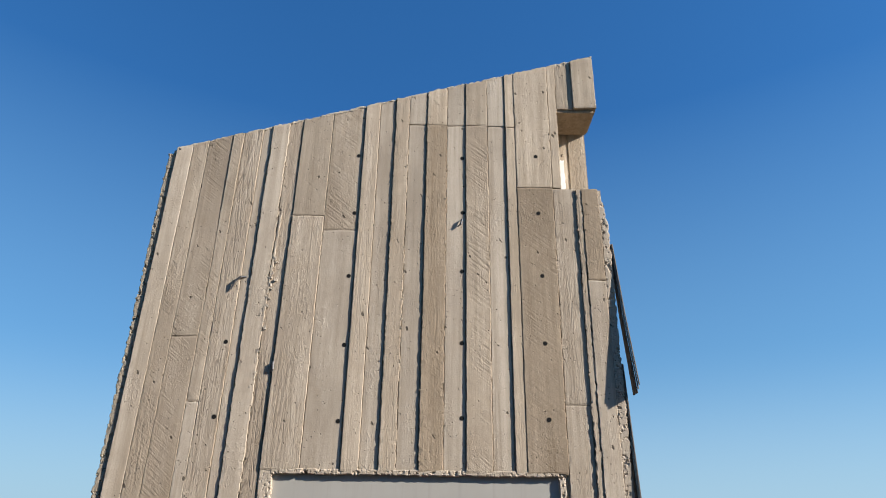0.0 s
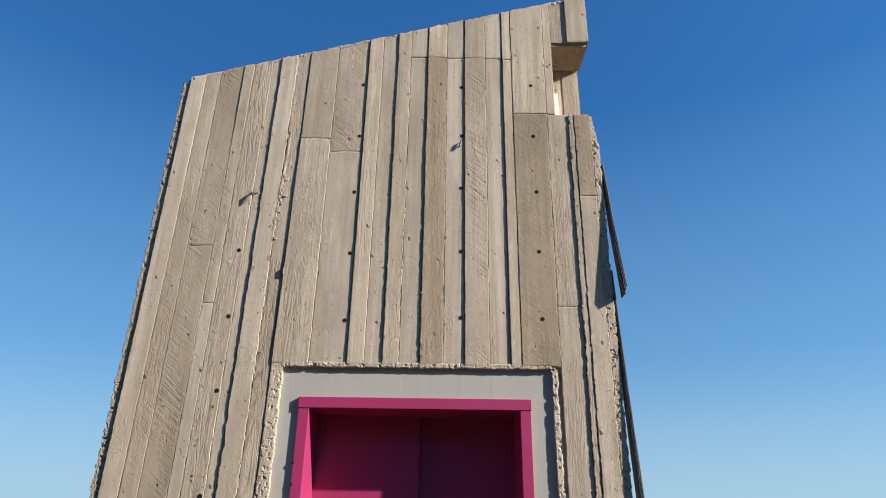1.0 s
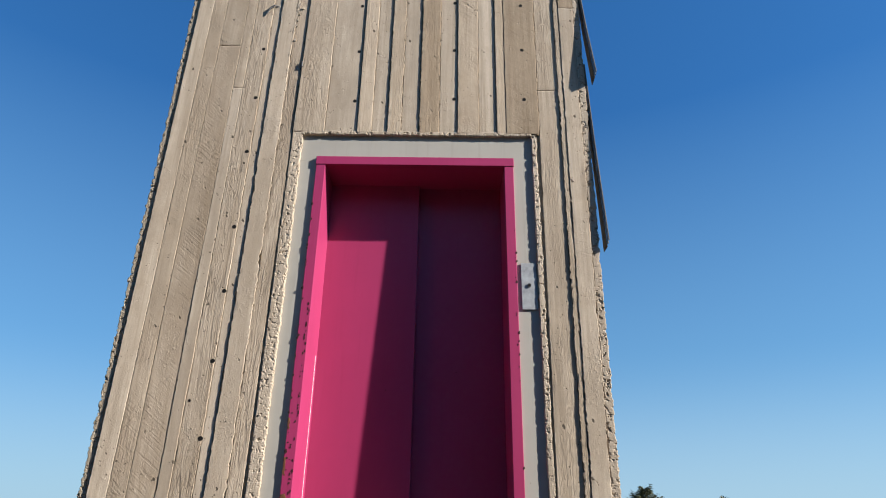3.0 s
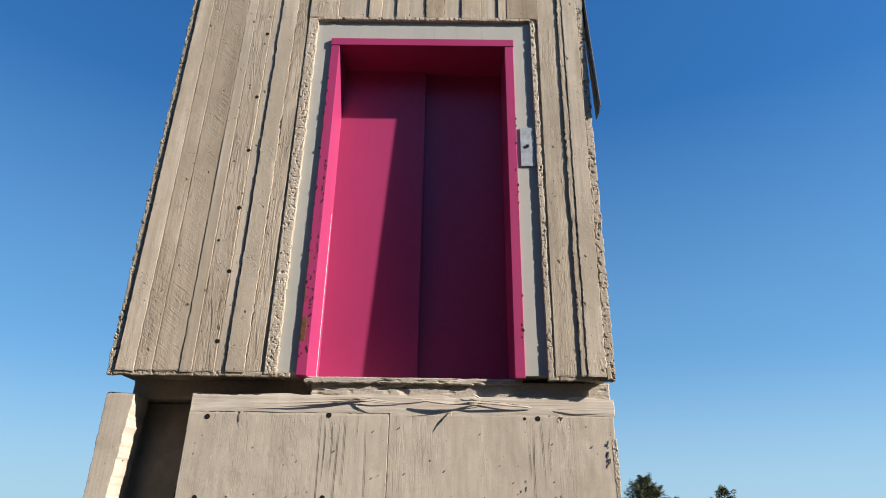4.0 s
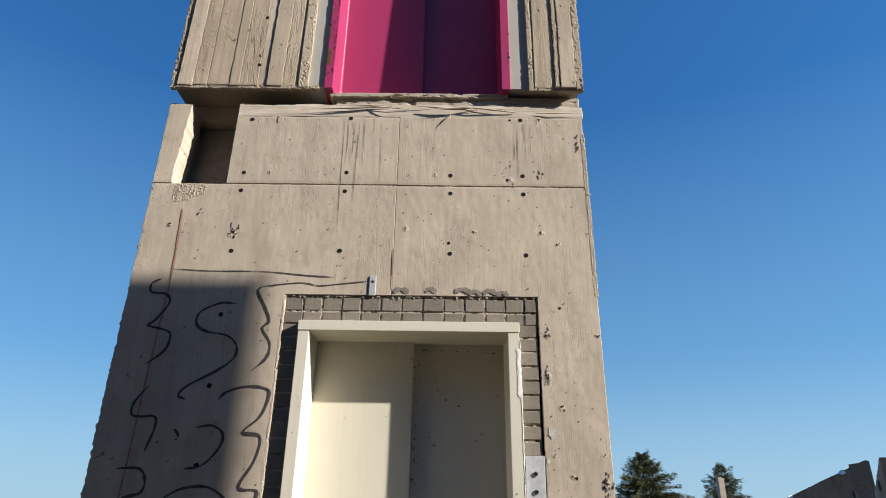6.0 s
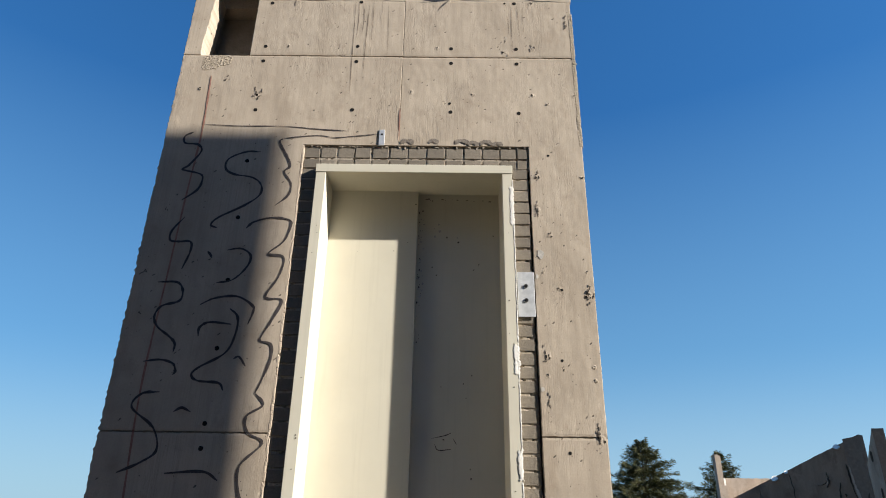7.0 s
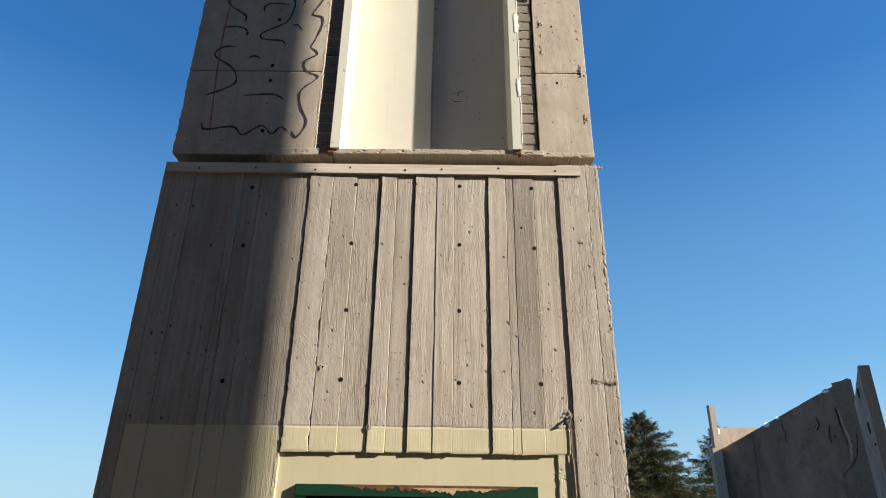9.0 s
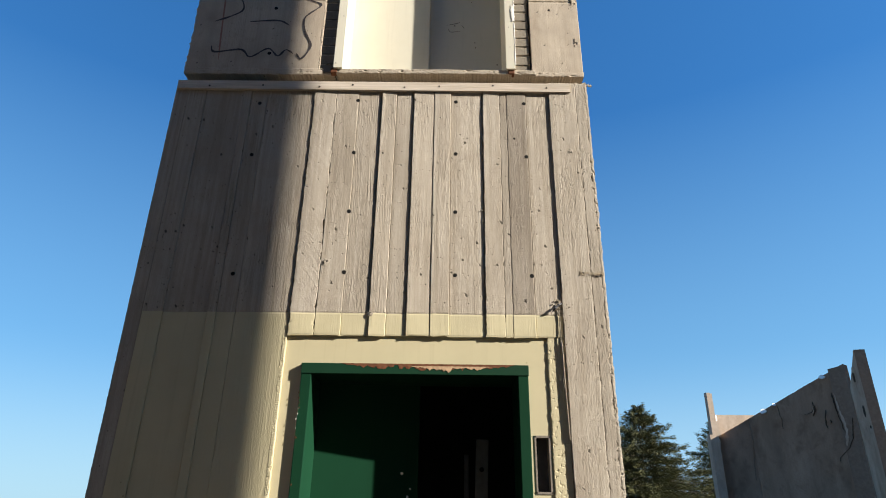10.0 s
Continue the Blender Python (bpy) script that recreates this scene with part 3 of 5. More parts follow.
# top section: core
bm = bmesh.new()
box(bm, LEFT + 0.012, -0.70, -0.05, 0.20, 7.715, 12.4, slanted)
box(bm, -0.70, 0.715, -0.05, 0.20, 10.08, 12.4, slanted)
box(bm, 0.715, RIGHT - 0.005, -0.05, 0.20, 7.715, 11.65, slanted)
box(bm, 0.715, 0.80, -0.05, 0.20, 11.65, 12.4, slanted)
box(bm, 0.80, RIGHT + 0.012, -0.05, 0.20, 12.22, 12.4, slanted)
box(bm, LEFT + 0.012, LEFT + 0.22, 0.20, BACK, 7.715, 12.4, slanted)
box(bm, RIGHT - 0.22, RIGHT - 0.005, 0.215, BACK, 7.715, 12.4, slanted)
box(bm, LEFT + 0.22, RIGHT - 0.22, BACK - 0.2, BACK, 7.715, 12.4, slanted)
box(bm, LEFT + 0.03, RIGHT - 0.03, 0.40, BACK - 0.01, 7.62, 7.74)
box(bm, LEFT + 0.22, RIGHT - 0.22, 0.22, BACK - 0.2, 11.2, 11.35)
wall_upper = thing("wall_upper", bm, ROUGH, "top section of a beige board-marked concrete lift shaft with a slanted sawn top", "concrete wall", "structure")

# boards: left and right edge, face depth; P proud, M between, R set back
P, M, R = -0.0688, -0.0645, -0.0600
UPPER = [
    (-1.503, -1.403, P, 3), (-1.403, -1.311, M, 2), (-1.311, -1.168, M - 0.0003, 2), (-1.168, -1.105, M - 0.0006, 3), (-0.991, -0.939, R, 2),
    (-0.939, -0.834, P, 6), (-0.834, -0.754, R, 3), (-0.754, -0.562, P, 4), (-0.562, -0.367, R, 2), (-0.367, -0.274, P, 2),
    (-0.274, -0.181, R, 2), (-0.181, -0.092, P, 6), (-0.092, 0.014, R, 2), (0.014, 0.141, P, 6), (0.141, 0.250, R, 2),
    (0.250, 0.387, P, 3), (0.387, 0.493, R, 2), (0.493, 0.554, P, 3), (0.554, 0.758, P + 0.001, 3), (0.758, 0.889, M + 0.001, 3),
    (0.889, 0.921, P - 0.004, 8), (0.921, 1.019, P - 0.008, 5), (-1.105, -0.991, M - 0.0004, 3),
]
JOINT = {21: 11.078, 2: 10.74, 3: 10.40, 7: 11.46, 8: 11.37, 18: 11.655, 19: 10.405, 13: 12.087, 14: 12.085, 15: 12.085, 16: 12.083, 12: 12.09, 17: 12.075}
FACES = {(13, 0): BOARD_DARK, (18, 0): BOARD_DARK, (21, 1): BOARD_DARK, (21, 0): BOARD_PALE, (15, 0): BOARD_SAWN, (2, 0): BOARD_SAWN, (2, 1): BOARD_SAWN, (3, 1): BOARD_SAWN,
         (3, 0): BOARD_PALE, (22, 0): BOARD_GRAIN, (7, 0): BOARD_GRAIN, (19, 0): BOARD_GRAIN, (19, 1): BOARD_GRAIN, (6, 0): BOARD_GRAIN, (0, 0): BOARD_PALE, (5, 0): BOARD_PALE, (9, 0): BOARD_GRAIN,
         (8, 1): BOARD_SAWN}
SLIDE = {3: lambda z: -0.0042 * max(0.0, min(1.0, (z - 11.15) / 0.5)) - 0.003 * max(0.0, min(1.0, (9.5 - z) / 0.6)),
         7: lambda z: 0.0035 * max(0.0, min(1.0, (z - 11.40) / 0.08))}
for i, (x0, x1, front, wear) in enumerate(UPPER):
    x0, x1 = x0 + (0.005 if front == P else 0.001), x1 - 0.001
    low = 7.715 if x1 < -0.70 or x0 > 0.70 else 10.075
    if i == 7:
        low = 10.075
    cuts = [low, JOINT.get(i)] if i in JOINT else [low]
    if i in (18, 19) and low > 9:
        low = 10.075
    tops = [c for c in cuts[1:]] + [roof_z]
    for k, (a, b) in enumerate(zip(cuts, tops)):
        if i == 19 and k == len(cuts) - 1:
            b = 11.652
        if i in (20, 21) and k == len(cuts) - 1:
            b = 11.645
        bm = bmesh.new()
        ragged(bm, x0, x1, a + (0.003 if k else 0), b if callable(b) else b - 0.001, front - (0.003 if k and i in (12, 14, 16) else 0), -0.05,
               0.0016 * wear, 0.0016 * wear, 0.006 if a < 10.2 else 0.002, 0.009 if callable(b) else 0.003, seed=i * 3.7 + k, bend=lean, tilt=0.004 if front == P else 0.0, push=SLIDE.get(i, lambda z: 0.0))
        part("board", bm, FACES.get((i, k), BOARD_PALE if front == R else BOARD), wall_upper)
# broken strips beside the opening, and the block over the notch
for x0, x1, front, amp, seed in ((-0.754, -0.690, P + 0.004, 0.0036, 91.0), (0.704, 0.735, R - 0.002, 0.0050, 92.0)):
    bm = bmesh.new()
    rubble(bm, x0, x1, 7.705, 10.078, front, -0.035, amp, seed, 0.013, rag=(0.003, 0.007))
    part("broken_strip", bm, BOARD_PALE, wall_upper)
for x0, x1, z0, front, seed in ((0.759, 0.812, 11.655, M, 93.0), (0.812, 0.915, 12.222, R, 94.0), (0.915, 1.058, 12.222, P - 0.004, 95.0)):
    bm = bmesh.new()
    ragged(bm, x0 + 0.001, x1 - 0.001, z0, roof_z, front, -0.05, 0.004, 0.005, 0.006, 0.006, seed, bend=lean)
    part("board", bm, BOARD, wall_upper)
# broken edges left and right, and along the undersides
def taper(p):
    q = lean(p)
    q.x -= 0.16 * max(0.0, p.z - 11.42)
    return q


for x0, x1, z0, z1, front, amp, rag, material, bend, seed in (
        (-1.545, -1.504, 7.70, 11.87, -0.0585, 0.006, (0.010, 0.002), ROUGH, lean, 31.0),
        (1.018, 1.062, 7.70, 11.63, -0.0735, 0.005, (0.003, 0.008), BOARD_PALE, taper, 32.0),
        (-0.70, 0.705, 10.060, 10.086, -0.0670, 0.006, (0.002, 0.002), BOARD_PALE, None, 33.5),
        (-1.54, -0.62, 7.696, 7.718, -0.0600, 0.003, (0.002, 0.002), ROUGH, None, 34.5),
        (0.705, 1.035, 7.696, 7.718, -0.0600, 0.003, (0.002, 0.002), ROUGH, None, 35.5)):
    bm = bmesh.new()
    rubble(bm, x0, x1, z0, z1, front, -0.030, amp, seed, 0.014, rag=rag, ragz=(0.005, 0.003), bend=bend)
    part("chipped_edge", bm, material, wall_upper)
bm = bmesh.new()
rubble(bm, -1.500, 1.056, -0.012, 0.005, -0.0640, 0.0, 0.005, 36.5, 0.016, ragz=(0.014, 0.008), bend=lambda p: lean(Vector((p.x, p.y, p.z + roof_z(p.x)))))
part("chipped_edge", bm, BOARD_PALE, wall_upper)
# inner face of the notch
bm = bmesh.new()
ragged(bm, 0.805, 0.93, 11.64, 12.36, 0.205, 0.25, 0.003, 0.003, 0.002, 0.002, 33.0)
part("board", bm, BOARD, wall_upper)
bm = bmesh.new()
ragged(bm, 0.931, 1.035, 11.64, 12.36, 0.199, 0.25, 0.003, 0.006, 0.002, 0.002, 34.0)
part("board", bm, BOARD, wall_upper)
bm = bmesh.new()
ragged(bm, 0.862, 0.892, 11.655, 11.99, 0.170, 0.2, 0.005, 0.005, 0.002, 0.01, 35.0)
part("sealant_strip", bm, WHITE, wall_upper, "white sealant strip")

# dark board added under the notch's top to carry its shade
bm = bmesh.new()
soft_box(bm, 0.806, 1.052, -0.048, 0.196, 12.200, 12.219, 0.003)
part("soffit_board", bm, BOARD_DARK, wall_upper, "underside of the notch, its shade put into the colour")

# cement surround of the top opening
bm = bmesh.new()
soft_box(bm, -0.695, 0.71, -0.043, 0.2, 9.885, 10.09, 0.0003)
soft_box(bm, -0.695, -0.585, -0.043, 0.2, 7.72, 9.885, 0.0003)
soft_box(bm, 0.588, 0.71, -0.043, 0.2, 7.72, 9.885, 0.0003)
part("cement_surround", bm, CEMENT, wall_upper, "smooth grey cement surround")

# middle section
bm = bmesh.new()
ML, MR = -1.567, 1.036
box(bm, ML, -0.695, 0.012, 0.22, 3.99, 7.035)
box(bm, 0.705, MR, 0.012, 0.22, 3.99, 7.52)
box(bm, -0.695, 0.705, 0.012, 0.22, 6.338, 7.52)
box(bm, -1.125, -0.695, 0.012, 0.22, 7.035, 7.52)
box(bm, ML + 0.004, -1.49, 0.012, 0.16, 7.035, 7.60)
box(bm, ML, ML + 0.1, 0.22, BACK, 3.99, 7.60)
box(bm, MR - 0.2, MR, 0.22, BACK, 3.99, 7.60)
box(bm, ML + 0.1, MR - 0.2, BACK - 0.2, BACK, 3.99, 7.60)
box(bm, ML + 0.1, -0.95, 0.27, 0.40, 6.2, 7.60)
box(bm, ML + 0.1, MR - 0.2, 0.34, BACK - 0.2, 4.0, 4.14)
wall_middle = thing("wall_middle", bm, SHAFT, "middle section of a smooth beige concrete lift shaft with tie holes and scribbled paint", "concrete wall", "structure")
PANELS = [
    (ML, -0.104, 6.35, 7.043), (-0.1036, MR, 6.35, 7.040), (-1.125, -0.104, 7.047, 7.53), (-0.1034, MR, 7.044, 7.535),
    (ML, -0.690, 4.624, 6.35), (ML, -0.690, 3.987, 4.620), (0.702, MR, 4.624, 6.35), (0.702, MR, 3.987, 4.620),
]
# the upper band and the piers beside the opening were cast in one piece
for group in ((0, 4), (1, 6), (2,), (3,), (5,), (7,)):
    bm = bmesh.new()
    for k in group:
        x0, x1, z0, z1 = PANELS[k]
        up, down = z1 == 6.35, z0 == 6.35
        ragged(bm, x0, x1 - (0.0012 if x1 == -0.104 else 0.003), z0, z1 - (0.0 if up else 0.0045), 0.0, 0.03, 0.0035 if x0 != ML else 0.012, (0.006 if k in (4, 5) else 0.004) if x1 in (MR, -0.690) else 0.0015,
               0.0 if down else 0.0020 if z0 > 4 else 0.006, 0.0 if up else 0.0024, 51.0 + group[0], step=0.012, lump=0.001, mid=0.012, joined=("t" if up else "") + ("b" if down else ""))
    part("panel", bm, SMOOTH, wall_middle)
# stub left of the notch
bm = bmesh.new()
ragged(bm, ML, -1.455, 7.046, 7.615, 0.0, 0.17, 0.006, 0.008, 0.001, 0.006, 71.0, lambda p: p + Vector((0.07 * max(0.0, p.z - 7.15) * (p.x > -1.5), 0, 0)), 0.012, 0.0012)
part("broken_stub", bm, SMOOTH, wall_middle, "broken concrete stub beside a dark notch")
bm = bmesh.new()
box(bm, -1.40, -1.385, 0.10, 0.13, 7.03, 7.10)
box(bm, -1.17, -1.15, 0.10, 0.13, 7.03, 7.17)
part("reinforcing_bar", bm, RUSTY, wall_middle)

# lower section
bm = bmesh.new()
LL, LR = -1.575, 1.036
box(bm, LL + 0.01, -0.705, -0.008, 0.22, -0.25, 3.90)
box(bm, 0.705, LR - 0.006, -0.008, 0.22, -0.25, 3.90)
box(bm, -0.705, 0.705, -0.008, 0.22, 2.245, 3.90)
box(bm, LL + 0.01, LL + 0.2, 0.22, BACK, -0.25, 3.90)
box(bm, LR - 0.2, LR - 0.006, 0.22, BACK, -0.25, 3.90)
box(bm, LL + 0.2, LR - 0.2, BACK - 0.2, BACK, -0.25, 3.90)
box(bm, LL + 0.2, LR - 0.2, 0.22, BACK - 0.2, 3.6, 3.75)
box(bm, LL + 0.2, LR - 0.2, 0.0, BACK - 0.2, -0.25, -0.13)
wall_lower = thing("wall_lower", bm, ROUGH, "bottom section of a board-marked concrete lift shaft, painted yellow round its door", "concrete wall", "structure")
LP, LM, LR_ = -0.0290, -0.0247, -0.0200
LOWER = [
    (-1.575, -1.492, LM, 2), (-1.492, -1.379, LM, 2), (-1.379, -1.137, LR_, 2), (-1.137, -1.089, LM, 2), (-1.089, -0.986, LR_, 2), (-0.986, -0.690, LR_, 3),
    (-0.690, -0.548, LP, 9), (-0.548, -0.407, LM, 2), (-0.407, -0.262, LR_, 2), (-0.262, -0.166, LP, 4), (-0.166, -0.060, LR_, 2),
    (-0.060, 0.072, LP, 4), (0.072, 0.175, LP + 0.001, 2), (0.175, 0.371, LR_, 2), (0.371, 0.480, LP, 5), (0.480, 0.522, LM, 2),
    (0.522, 0.644, LM - 0.001, 2), (0.644, 0.791, LR_, 2), (0.791, 0.961, LP - 0.001, 5), (0.961, 1.021, LP + 0.0005, 5),
]
PAINT_TOP = 2.365
for i, (x0, x1, front, wear) in enumerate(LOWER):
    low = 2.240 if -0.72 < x0 and x1 < 0.66 else -0.2
    if i == 17:
        low = 2.240
    top = 3.905 if x1 > 0.9 else 3.86
    painted = 0 < i and x1 < 0.8
    split = PAINT_TOP + 0.004 * wob(i * 3.3, 0, 1)
    pieces = [(split, top, LOW_SAWN if i == 6 else LOW_GRAIN if i == 16 else BOARD_LOW), (low, split, YELLOW_GRAIN if i == 5 else YELLOW_SOFT)]
    if not painted:
        pieces = [(low, top, BOARD_LOW)]
    for k, (a, b, mat) in enumerate(pieces):
        bm = bmesh.new()
        ragged(bm, x0 + (0.0045 if front == LP else 0.0008), x1 - 0.0008, a, b, front, -0.006, 0.0011 * wear, 0.0011 * wear if x1 < 1 else 0.012, 0.0012 if k == 0 else 0.005, 0.0012 if k else 0.004, 101.0 + i * 2.9, tilt=0.004 if front == LP else 0.0)
        part("board", bm, mat, wall_lower)
bm = bmesh.new()
rubble(bm, 0.700, 0.789, 0.4, 2.30, -0.0160, -0.004, 0.0015, 141.0, 0.012, rag=(0.005, 0.003), flat=0.1)
part("broken_strip", bm, YELLOW, wall_lower)
bm = bmesh.new()
rubble(bm, -0.712, -0.690, 0.4, 2.25, -0.0215, -0.004, 0.004, 142.0, 0.012, rag=(0.002, 0.004))
part("broken_strip", bm, YELLOW, wall_lower)
bm = bmesh.new()
rubble(bm, 1.020, 1.037, 0.2, 3.90, -0.0280, 0.02, 0.0025, 143.0, 0.012, rag=(0.001, 0.005))
part("chipped_edge", bm, BOARD_LOW, wall_lower)
bm = bmesh.new()
soft_box(bm, -0.700, 0.704, -0.0075, 0.2, 2.085, 2.25, 0.0003)
soft_box(bm, -0.700, -0.585, -0.0075, 0.2, -0.15, 2.085, 0.0003)
soft_box(bm, 0.585, 0.704, -0.0075, 0.2, 1.735, 2.085, 0.0003)
soft_box(bm, 0.585, 0.704, -0.0075, 0.2, -0.15, 1.470)
soft_box(bm, 0.585, 0.612, -0.0075, 0.2, 1.470, 1.735)
soft_box(bm, 0.685, 0.704, -0.0075, 0.2, 1.470, 1.735)
part("door_surround", bm, YELLOW, wall_lower, "yellow painted cement surround")

# ---- bedding joints between the sections ----
bm = bmesh.new()
ragged(bm, -1.52, -0.52, 7.612, 7.725, 0.17, 0.8, 0.003, 0.003, 0.002, 0.002, 151.0, step=0.02, lump=0.006)
rubble(bm, -0.52, 1.032, 7.606, 7.698, 0.016, 0.8, 0.008, 155.0, 0.03, 0.006, flat=0.05, long=4.0)
thing("mortar_joint", bm, MORTAR, "recessed rough mortar bed between the top and middle sections", "mortar joint", "structure")
bm = bmesh.new()
rubble(bm, -1.53, 1.01, 3.885, 3.995, 0.115, 0.3, 0.012, 152.0, 0.03, 0.008, flat=0.08, long=2.0)
thing("mortar_joint", bm, MORTAR, "recessed rough mortar bed between the middle and bottom sections", "mortar joint", "structure")
bm = bmesh.new()
ragged(bm, -1.123, 1.043, 7.528, 7.618, -0.001, 0.12, 0.003, 0.004, 0.002, 0.008, 153.0, step=0.015, lump=0.003)
bed = thing("timber_plank", bm, TIMBER, "splintered pale timber plank bedded between two concrete sections", "plank")
bm = bmesh.new()
soft_box(bm, -1.566, 0.927, -0.040, 0.07, 3.832, 3.896, 0.0015, lambda p: p + Vector((0, 0.001 * wob(p.x * 3, 0, 0), 0.004 * (p.x + 0.3) * -0.5)))
batten = thing("timber_batten", bm, TIMBER, "straight pale timber batten nailed along the joint", "batten")

# ---- lift doors ----


def lift_door(z, front, leaf, colour, head, label, widths, tilt=0.0, right_leaf=True, skew=0.0):
    """A steel lift-door frame with two sliding leaves, the one on the right set further back."""
    root = base("lift_door", (0, front, z), label, "door", group="lift doors of the tower")
    inner, outer, top = widths
    h = z + top
    bm = bmesh.new()
    soft_box(bm, -outer, -inner, front, leaf + 0.07, z, h, 0.003)
    part("jamb", bm, colour, root)
    bm = bmesh.new()
    soft_box(bm, inner, outer, front, leaf + 0.07, z, h, 0.003)
    part("jamb", bm, colour, root)
    bm = bmesh.new()
    soft_box(bm, -outer - 0.003, outer + 0.003, front - 0.004, leaf + 0.07, h, h + 0.055, 0.003)
    part("head", bm, head, root)
    sway = lambda p: p + Vector((0, tilt * (h - p.z) + skew * (p.x + inner), 0))
    bm = bmesh.new()
    soft_box(bm, -inner - 0.03, 0.02, leaf, leaf + 0.035, z + 0.012, h + 0.04, 0.004, sway)
    part("door_leaf", bm, colour, root)
    if right_leaf:
        bm = bmesh.new()
        soft_box(bm, -0.03, inner + 0.03, leaf + 0.04, leaf + 0.075, z + 0.012, h + 0.04, 0.004, sway)
        part("door_leaf", bm, colour, root)
    return root


pink_door = lift_door(7.705, -0.058, 0.198, PINK, PINK, "pink painted steel lift door with chipped frame, closed", (0.535, 0.590, 2.147), 0.026)
cream_door = lift_door(4.015, -0.032, 0.205, CREAM, CREAM, "cream painted steel lift door with peeling frame, closed", (0.530, 0.590, 2.122))
green_door = lift_door(-0.12, -0.030, 0.222, GREEN, GREEN_RUST, "dark green steel lift door with rusty peeling head, half open", (0.537, 0.590, 2.155), 0.0, False, 0.10)

# ---- sills ----
bm = bmesh.new()
rubble(bm, -0.56, 0.58, 7.680, 7.710, -0.004, 0.3, 0.006, 161.0, 0.016, 0.004, ragz=(0.006, 0.002), flat=0.05, long=5.0)
thing("door_sill", bm, MORTAR, "broken mortar sill under the pink lift door", "sill", "structure")
bm = bmesh.new()
rubble(bm, -0.57, 0.72, 3.986, 4.020, -0.014, 0.3, 0.004, 162.0, 0.012, 0.004, ragz=(0.004, 0.002), flat=0.05, long=4.0)
thing("door_sill", bm, MORTAR, "worn concrete sill under the cream lift door", "sill", "structure")

bm = bmesh.new()
rubble(bm, -1.562, -0.66, 3.980, 4.028, -0.004, 0.1, 0.003, 163.0, 0.014, 0.005, ragz=(0.004, 0.003), flat=0.05, long=3.0)
part("chipped_edge", bm, SMOOTH, wall_middle)
bm = bmesh.new()
rubble(bm, 0.70, 1.034, 3.980, 4.012, -0.004, 0.1, 0.003, 164.0, 0.014, 0.005, ragz=(0.004, 0.003), flat=0.05, long=3.0)
part("chipped_edge", bm, SMOOTH, wall_middle)

# ---- brick infill round the middle door ----
bm = bmesh.new()
rubble(bm, -0.692, 0.704, 6.18, 6.345, 0.0125, 0.2, 0.009, 171.0, 0.02, 0.006)
rubble(bm, -0.692, -0.585, 3.99, 6.18, 0.0125, 0.2, 0.009, 172.0, 0.02, 0.006)
rubble(bm, 0.585, 0.693, 3.99, 6.18, 0.0105, 0.2, 0.009, 173.0, 0.02, 0.006, bend=lambda p: p + Vector((0, 0.0035 * (6.2 - p.z), 0)))
infill = thing("brick_infill", bm, MORTAR, "grey bricks with crumbling mortar filling the gap round the door", "brickwork", "structure")
rnd = random.Random(5)
bricks = []
edges = [-0.686, -0.583, -0.478, -0.372, -0.264, -0.155, -0.042, 0.073, 0.188, 0.302, 0.416, 0.524, 0.627, 0.700]
for x0, x1 in zip(edges, edges[1:]):
    for z0, z1 in ((6.190, 6.250), (6.262, 6.332)):
        bricks.append((x0 + 0.004, x1 - 0.005, z0, z1))
z = 6.182
while z > 4.06:
    h = rnd.uniform(0.060, 0.066)
    bricks.append((-0.684, -0.592, z - h, z))
    bricks.append((0.596, 0.688, z - h + 0.004, z + 0.004))
    z -= 0.0755
for k, (x0, x1, z0, z1) in enumerate(bricks):
    bm = bmesh.new()
    y = 0.008 + rnd.uniform(-0.002, 0.002) + (0.0035 * (6.2 - z0) - 0.003 if x0 > 0.55 else 0.0)
    soft_box(bm, x0, x1 + rnd.uniform(-0.004, 0.002), y, 0.05, z0, z1, 0.003,
             lambda p: p + Vector((0.003 * wob(p.x * 50, p.z * 50, k), 0.002 * wob(p.z * 40, k, 0), 0.003 * wob(p.x * 40, p.y * 9, k))))
    part("brick", bm, BRICK, infill)

# ---- neighbouring wall on the sunny side, outside the view ----
bm = bmesh.new()
box(bm, 2.6, 5.045, -2.47, -2.19, -0.3, 9.56)
thing("wall_beside", bm, FARWALL, "tall free-standing concrete wall beside the tower", "concrete wall", "structure")

# added out of view: cuts the sky light that reaches the tower
bm = bmesh.new()
box(bm, -40.0, 17.0, -9.9, -9.5, -0.3, 13.0)
thing("wall_behind", bm, FILLWALL, "plain tall ochre wall, added out of view to hold back sky light", "wall", "structure")
# added reflector out of view: sends warm sunlight into the tower's shadows
bm = bmesh.new()
box(bm, -9.4, -9.0, -9.4, -1.2, -0.3, 8.5)
thing("wall_left", bm, FILLWALL, "plain ochre wall, added out of view to bounce warm sunlight", "wall", "structure")
